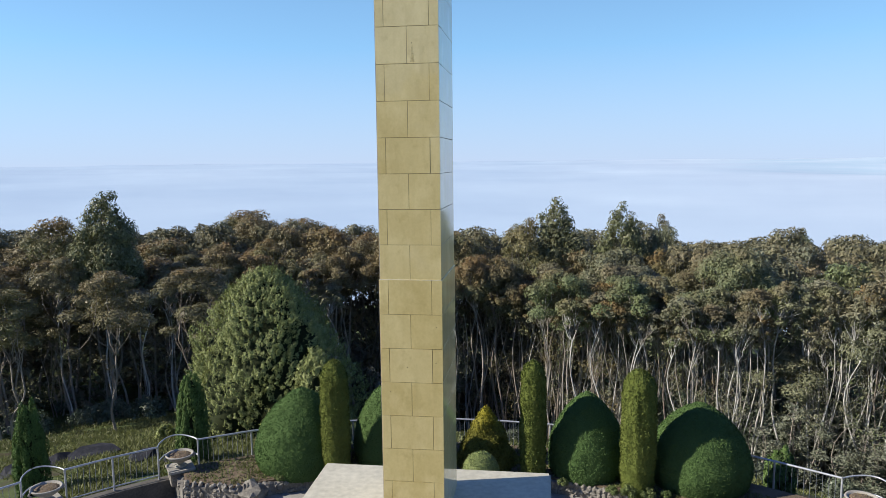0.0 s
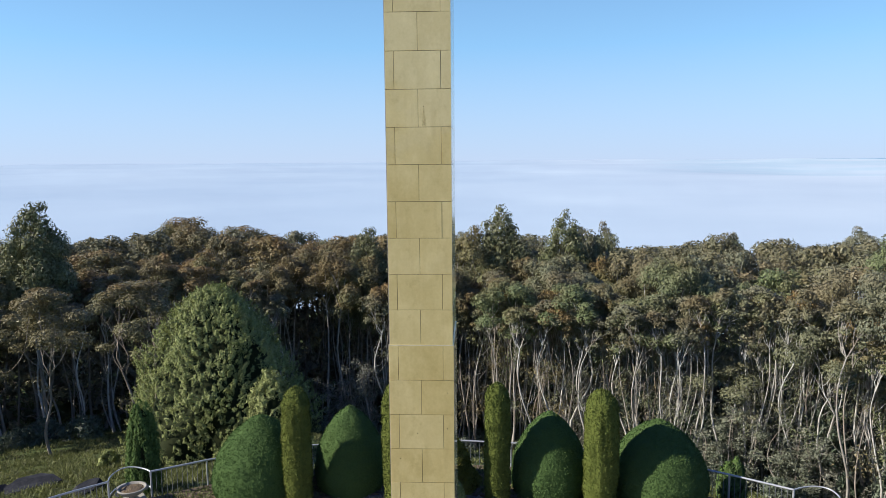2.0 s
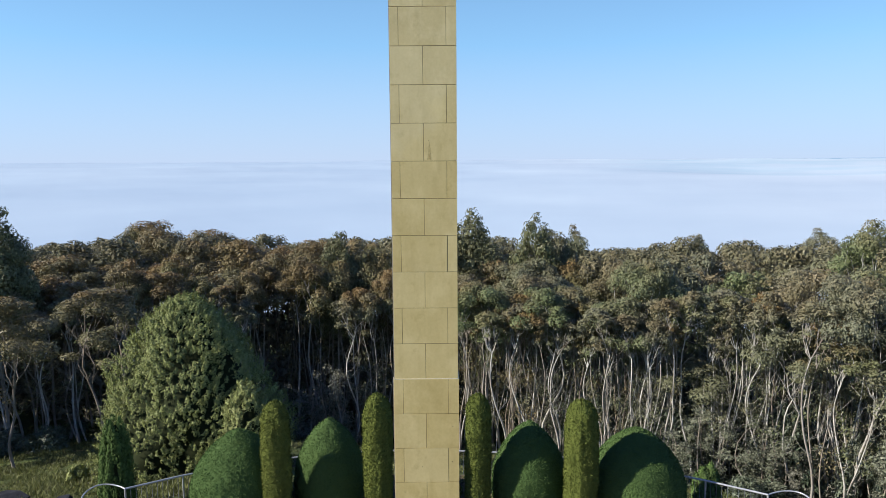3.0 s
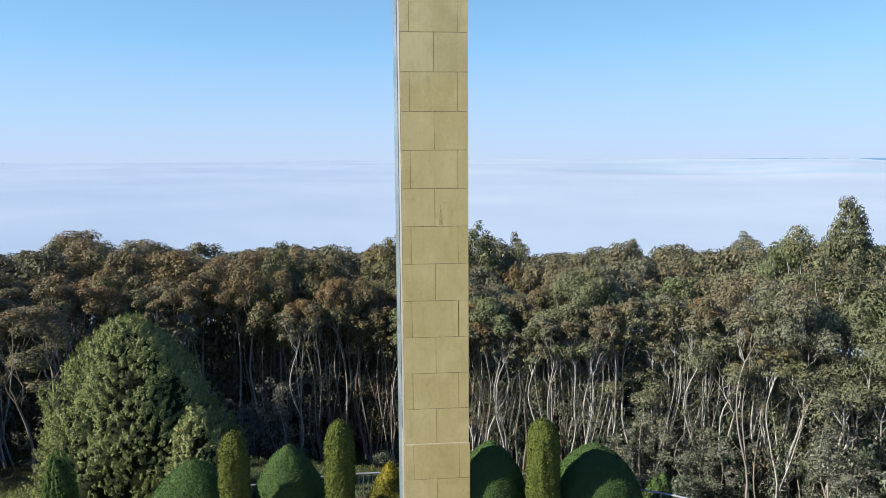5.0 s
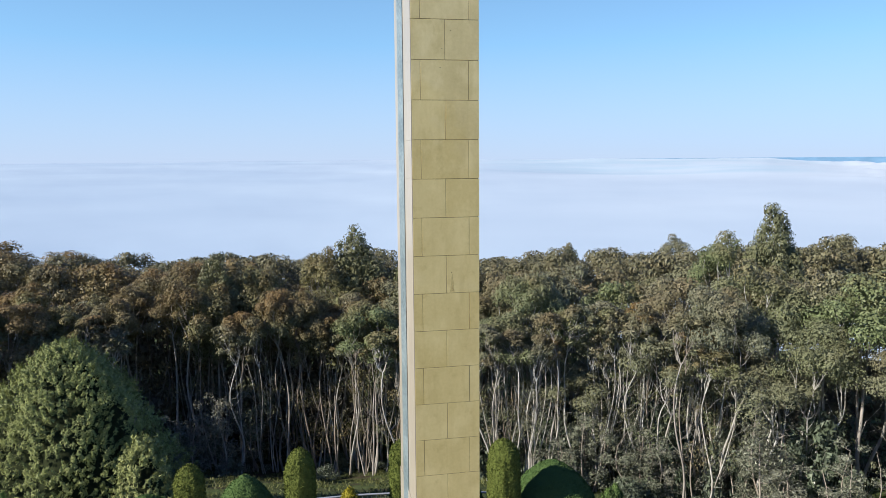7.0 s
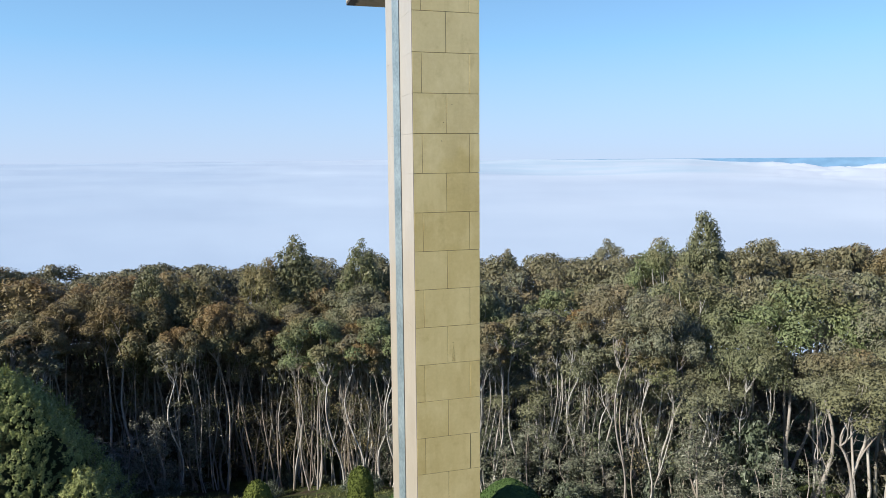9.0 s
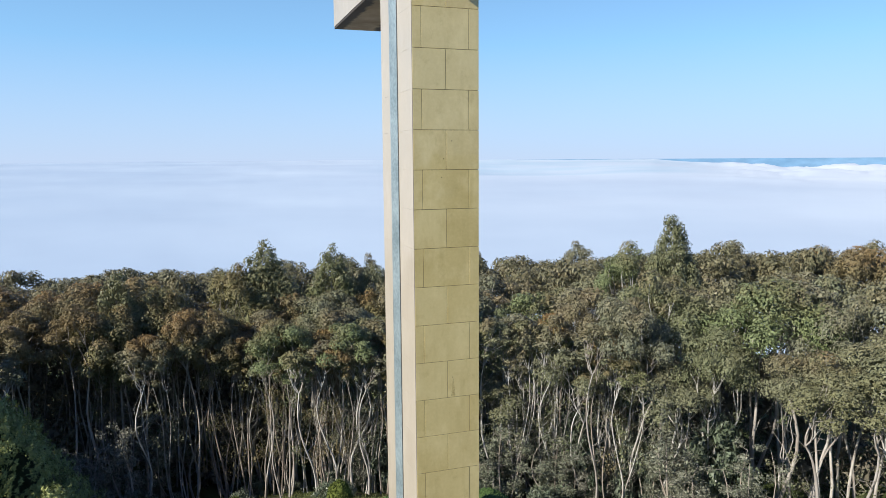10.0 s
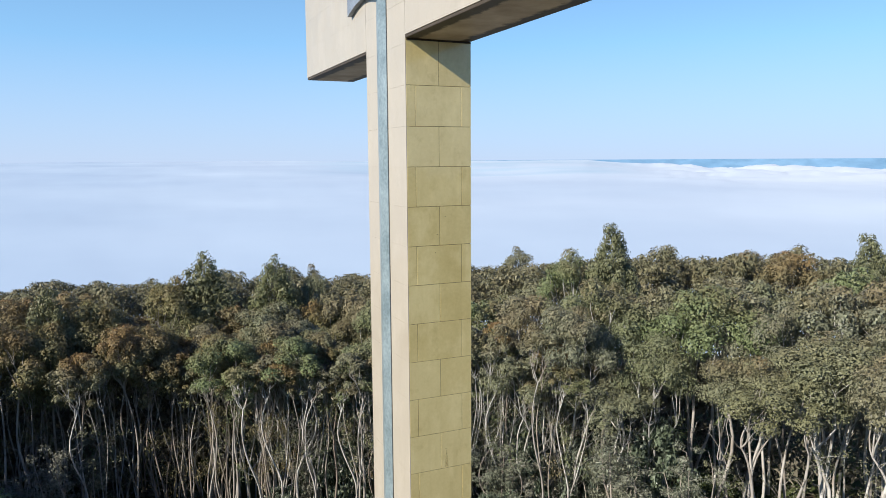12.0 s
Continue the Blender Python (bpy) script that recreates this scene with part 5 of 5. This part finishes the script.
while a < 44:
    for row in range(4 if a < -30 else 3):
        x, y, z = hub_point(a + re.uniform(-0.2, 0.2), bed_edge(a) - 0.10 + re.uniform(-0.05, 0.04), 0.34 + (0.125 if a < -30 else 0.14) * row + re.uniform(-0.03, 0.04))
        part_mesh("stone", STONES[re.randrange(5)], edging, "", pose(x, y, z, re.uniform(-25, 25), re.uniform(-25, 25), re.uniform(0, 360)))
    a += re.uniform(0.62, 0.85)

wall_low = thing("stone_wall", pose(0, 0, 0), "rough stone retaining wall beside the urn pillar", "wall", kind="structure")
p0, p1 = hub_point(-38.2, 13.3, 0), hub_point(-38.2, 14.55, 0)
v, f = [], []
for (x, y, _), zt in ((p0, 0.58), (p1, 0.58)):
    for s in (-1, 1):
        for z in (-0.6, zt):
            v.append((x + s * 0.10 * math.cos(radians(38.2)), y + s * 0.10 * math.sin(radians(38.2)), z))
f = [(0, 1, 3, 2), (4, 6, 7, 5), (0, 4, 5, 1), (2, 3, 7, 6), (1, 5, 7, 3), (0, 2, 6, 4)]
part_mesh("mortar", mesh_from("mortar", v, f, M_MORTAR), wall_low, "grey mortar between the stones")
for row in range(7):
    for i in range(7):
        x, y, z = hub_point(-38.2 + re.uniform(-0.3, 0.3), 13.3 + 0.17 * i + re.uniform(-0.06, 0.06), -0.5 + 0.17 * row + re.uniform(-0.03, 0.03))
        part_mesh("stone", STONES[re.randrange(5)], wall_low, "", pose(x, y, z, re.uniform(-25, 25), re.uniform(-25, 25), re.uniform(0, 360)))
for i, (x, y, sx, sy, sz) in enumerate(((-18.2, 18.3, 2.0, 1.2, 0.9), (-16.6, 18.5, 1.9, 1.2, 1.05), (-13.3, 16.5, 1.2, 0.9, 1.0), (-19.6, 17.4, 1.4, 0.9, 0.8), (-7.2, 12.0, 1.0, 0.6, 0.42))):
    ob = new("boulder", stone_mesh(50 + i, (sx, sy, sz)))
    ob.matrix_basis = pose(x, y, (ground_z(x, y) - 0.08 if i < 4 else 0.52), 0, 0, 37 * i)
    # the heaps get their shade as a dark colour
    if i < 4:
        ob.data.materials[0] = M_SHADED_HEAP
    tagged(ob, "rough heap in the grass, dark in place of shade" if i < 4 else "flat grey stone block at the bed", "boulder")


# ---- the cross ----
W, D, ROW, Z0 = 0.683, 1.175, 0.385, 6.3      # width of the end face, depth of the front face, course height, height of the first joint
TOP_OF_BASE, SOFFIT, ARM_TOP, TOP = 6.1, 15.585, 16.75, 19.6
REACH = 2.733                                  # how far each arm stands out
cross = thing("memorial_cross", pose(0, 0, TOP_OF_BASE), "tall memorial cross faced with ochre glazed terracotta blocks", "monument")
GY0, GY1 = 0.515, 0.805                        # the sword blade on the front face
lift = pose(0, 0, -TOP_OF_BASE)


def cross_box(name, b, mat, label=""):
    return part(name, b, mat, cross, label, m=lift)


T = 0.03
cross_box("core", box(-W / 2 + T, 0.0055, TOP_OF_BASE, W / 2 - 0.009, D - 0.009, TOP - T), M_JOINT)
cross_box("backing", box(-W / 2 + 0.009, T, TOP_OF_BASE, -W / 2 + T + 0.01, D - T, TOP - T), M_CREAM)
bm = bmesh.new()                               # the blade: a long flat ridge of diamond section
ends = [[bm.verts.new((x, y, z)) for x, y in ((-W / 2 + 0.004, GY0), (-W / 2 - 0.006, GY0), (-W / 2 - 0.040, (GY0 + GY1) / 2 - 0.012), (-W / 2 - 0.040, (GY0 + GY1) / 2 + 0.012), (-W / 2 - 0.006, GY1), (-W / 2 + 0.004, GY1))] for z in (TOP_OF_BASE + 0.9, SOFFIT + 0.72)]
for i in range(6):
    bm.faces.new((ends[0][i], ends[0][(i + 1) % 6], ends[1][(i + 1) % 6], ends[1][i]))
for e in ends:
    bm.faces.new(e)
bmesh.ops.recalc_face_normals(bm, faces=bm.faces[:])
cross_box("sword_blade", bm, M_INLAY, "blue-green patinated blade of the sword relief")
ARM = {}
for s in (-1, 1):
    y0, y1 = (-REACH, -0.004) if s < 0 else (D + 0.004, D + REACH)
    ARM[s] = cross_box("arm", box(-W / 2 + T, y0 + T * (s < 0), SOFFIT + 0.01, W / 2 - T, y1 - T * (s > 0), ARM_TOP - 0.01), M_JOINT)
    part("soffit", box(-W / 2 + 0.004, y0 + 0.004, SOFFIT, W / 2 - 0.004, y1 - 0.004, SOFFIT + 0.03, 0.004), M_SOFFIT, ARM[s], "stained weathered underside of the arm")

base = thing("monument_base", pose(0, 0, 0), "tall pale pedestal with a broad flat top slab", "pedestal")
part("top_slab", box(-1.55, -0.45, TOP_OF_BASE - 0.35, 1.56, 1.71, TOP_OF_BASE, 0.02, 2), M_CAP, base, "pale smooth cement top slab")
part("pedestal", box(-1.45, -0.35, 1.1, 1.46, 1.52, TOP_OF_BASE - 0.35, 0.01), M_CAP, base)
part("step", box(-2.4, -1.3, 0.7, 2.4, 2.45, 1.1, 0.02), M_STONE, base)
part("step", box(-3.2, -2.1, 0.3, 3.2, 3.25, 0.7, 0.02), M_STONE, base)

BLOCKS = {}


def block_mesh(sx, sy, sz, mat, bev):
    key = (bev, mat.name, round(sx, 3), round(sy, 3), round(sz, 3))
    if key not in BLOCKS:
        bm = box(0, 0, 0, sx, sy, sz, bev)
        me = bpy.data.meshes.new("block")
        bm.to_mesh(me)
        bm.free()
        me.materials.append(mat)
        BLOCKS[key] = me
    return BLOCKS[key]


rb = random.Random(33)


def block(x0, y0, z0, x1, y1, z1, mat=M_BLOCK, bev=0.0, arm=None):
    o = part_mesh("block", block_mesh(x1 - x0, y1 - y0, z1 - z0, mat, bev or (0.0003 if mat is M_CREAM else 0.0009)), arm or cross, "", pose(x0, y0, z0 - (0 if arm else TOP_OF_BASE)))
    return o


J = 0.0023                                     # half a joint
k = -1
while Z0 + k * ROW < TOP - 0.05:
    z0, z1 = max(TOP_OF_BASE, Z0 + k * ROW) + J, min(TOP, Z0 + (k + 1) * ROW) - J
    g = 0.009 if k < 7 else 0.0                # the lower courses stand a little proud
    w = W / 2 + g
    f = -w + 0.008                             # the front blocks cover the corner
    cuts = (f, 0.0, w) if k % 2 else (f, -0.245, 0.237, w)
    for a, b in zip(cuts, cuts[1:]):
        a, b = a + (J if a > f else 0), b - (J if b < w else 0)
        if not (SOFFIT - 0.1 < z0 and z1 < ARM_TOP + 0.1):
            ze = SOFFIT - 0.002 if k == 23 else z1      # the course under the arms is cut
            block(a, -g + rb.uniform(0, 0.002), z0, b, T + 0.004, ze)
            block(a, D - T - 0.004, z0, b, D + g, ze)
    block(w - T - 0.004 - g, T + 0.008, z0, w, D - T - 0.008, z1, M_BLOCK, 0.001)
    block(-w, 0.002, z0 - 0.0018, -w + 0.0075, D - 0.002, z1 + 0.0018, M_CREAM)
    k += 1
for s in (-1, 1):
    y0, y1 = (-REACH, -0.004) if s < 0 else (D + 0.004, D + REACH)
    n = 3
    for i in range(3):
        z0, z1 = SOFFIT + 0.032 + (ARM_TOP - SOFFIT - 0.032) * i / 3 + J, SOFFIT + 0.032 + (ARM_TOP - SOFFIT - 0.032) * (i + 1) / 3 - J
        edges = [y0 + (y1 - y0) * j / 4 for j in range(5)] if i % 2 else [y0, y0 + (y1 - y0) * 0.125, y0 + (y1 - y0) * 0.375, y0 + (y1 - y0) * 0.625, y0 + (y1 - y0) * 0.875, y1]
        for a, b in zip(edges, edges[1:]):
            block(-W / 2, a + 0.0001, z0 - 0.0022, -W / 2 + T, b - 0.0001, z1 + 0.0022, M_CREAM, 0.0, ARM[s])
            block(W / 2 - T, a + J, z0, W / 2, b - J, z1, M_BLOCK, 0.0, ARM[s])
        end = (y0, y0 + T) if s < 0 else (y1 - T, y1)
        block(-W / 2 + T + 0.004, end[0] + J, z0, W / 2 - T - 0.004, end[1] - J, z1, M_BLOCK, 0.0, ARM[s])
    part("cap", box(-W / 2, y0, ARM_TOP, W / 2, y1, ARM_TOP + 0.03, 0.004), M_CAP, ARM[s])
for x, z in ((0.054, 11.516), (-0.046, 8.015), (0.058, 13.895), (-0.028, 13.722), (-0.048, 13.543), (0.275, 8.07), (-0.24, 7.73), (0.285, 8.47)):
    bm = bmesh.new()
    bmesh.ops.create_cone(bm, cap_ends=True, segments=10, radius1=0.0048, radius2=0.0042, depth=0.006, matrix=pose(x, 0.0022 - (0.009 if z < 9 else 0), z, 90))
    part("fixing_hole", bm, M_HOLE, cross, "small dark fixing hole", m=lift)
bm = bmesh.new()                               # rust that has run down from one of them
left = [bm.verts.new((0.060 - w, -0.0007, z)) for w, z in ((0.004, 11.50), (0.009, 11.44), (0.017, 11.37), (0.022, 11.32))]
right = [bm.verts.new((0.060 + w, -0.0007, z)) for w, z in ((0.003, 11.50), (0.010, 11.44), (0.018, 11.37), (0.023, 11.32))]
for i in range(3):
    bm.faces.new((left[i], left[i + 1], right[i + 1], right[i]))
part("rust_streak", bm, M_RUST, cross, "brown rust streak below a fixing hole", m=lift)
for y0, y1 in ((-0.004, 0.003), (D - 0.003, D + 0.004)):
    cross_box("sealant", box(-W / 2 + 0.012, y0, SOFFIT - 0.017, W / 2 - 0.002, y1, SOFFIT - 0.001, 0.001), M_SEAL, "dark sealant under the arm")
cross_box("mortar_line", box(-W / 2 - 0.001, -0.0065, Z0 + 7 * ROW - 0.004, W / 2 + 0.002, 0.01, Z0 + 7 * ROW + 0.004, 0.001), M_CAP, "pale mortar line where the lower courses begin")

# the bronze guard of the sword on the front face
bm = bmesh.new()
prof = [(u, 16.06 + 0.09 * math.sin(math.pi * abs(u)) * (abs(u) > 0.05)) for u in [k / 12 - 1 for k in range(25)]]
lower = [(GY0 + 0.16 + u * 0.99, z) for u, z in prof]
upper = [(y, 16.30 + 0.05 * math.cos((y - 0.66) * 1.5)) for y, _ in lower]
rows = [[bm.verts.new((-W / 2 + dx, y, z)) for y, z in line] for dx, line in ((-0.002, lower), (-0.055, lower), (-0.055, upper), (-0.002, upper))]
for a, b in zip(rows, rows[1:] + rows[:1]):
    for i in range(len(a) - 1):
        bm.faces.new((a[i], a[i + 1], b[i + 1], b[i]))
for i in (0, -1):
    bm.faces.new([r[i] for r in rows])
bmesh.ops.recalc_face_normals(bm, faces=bm.faces[:])
cross_box("blade_seal", box(-W / 2 - 0.004, GY0 - 0.016, TOP_OF_BASE + 0.9, -W / 2 + 0.002, GY0 - 0.001, SOFFIT + 0.7), M_BRONZE, "dark ragged seal along the blade")
guard = part("sword_guard", bm, M_GUARD, cross, "weathered blue-grey metal guard of a sword", m=lift)
cross_box("cap", box(-W / 2, 0, TOP, W / 2, D, TOP + 0.04, 0.006), M_CAP)
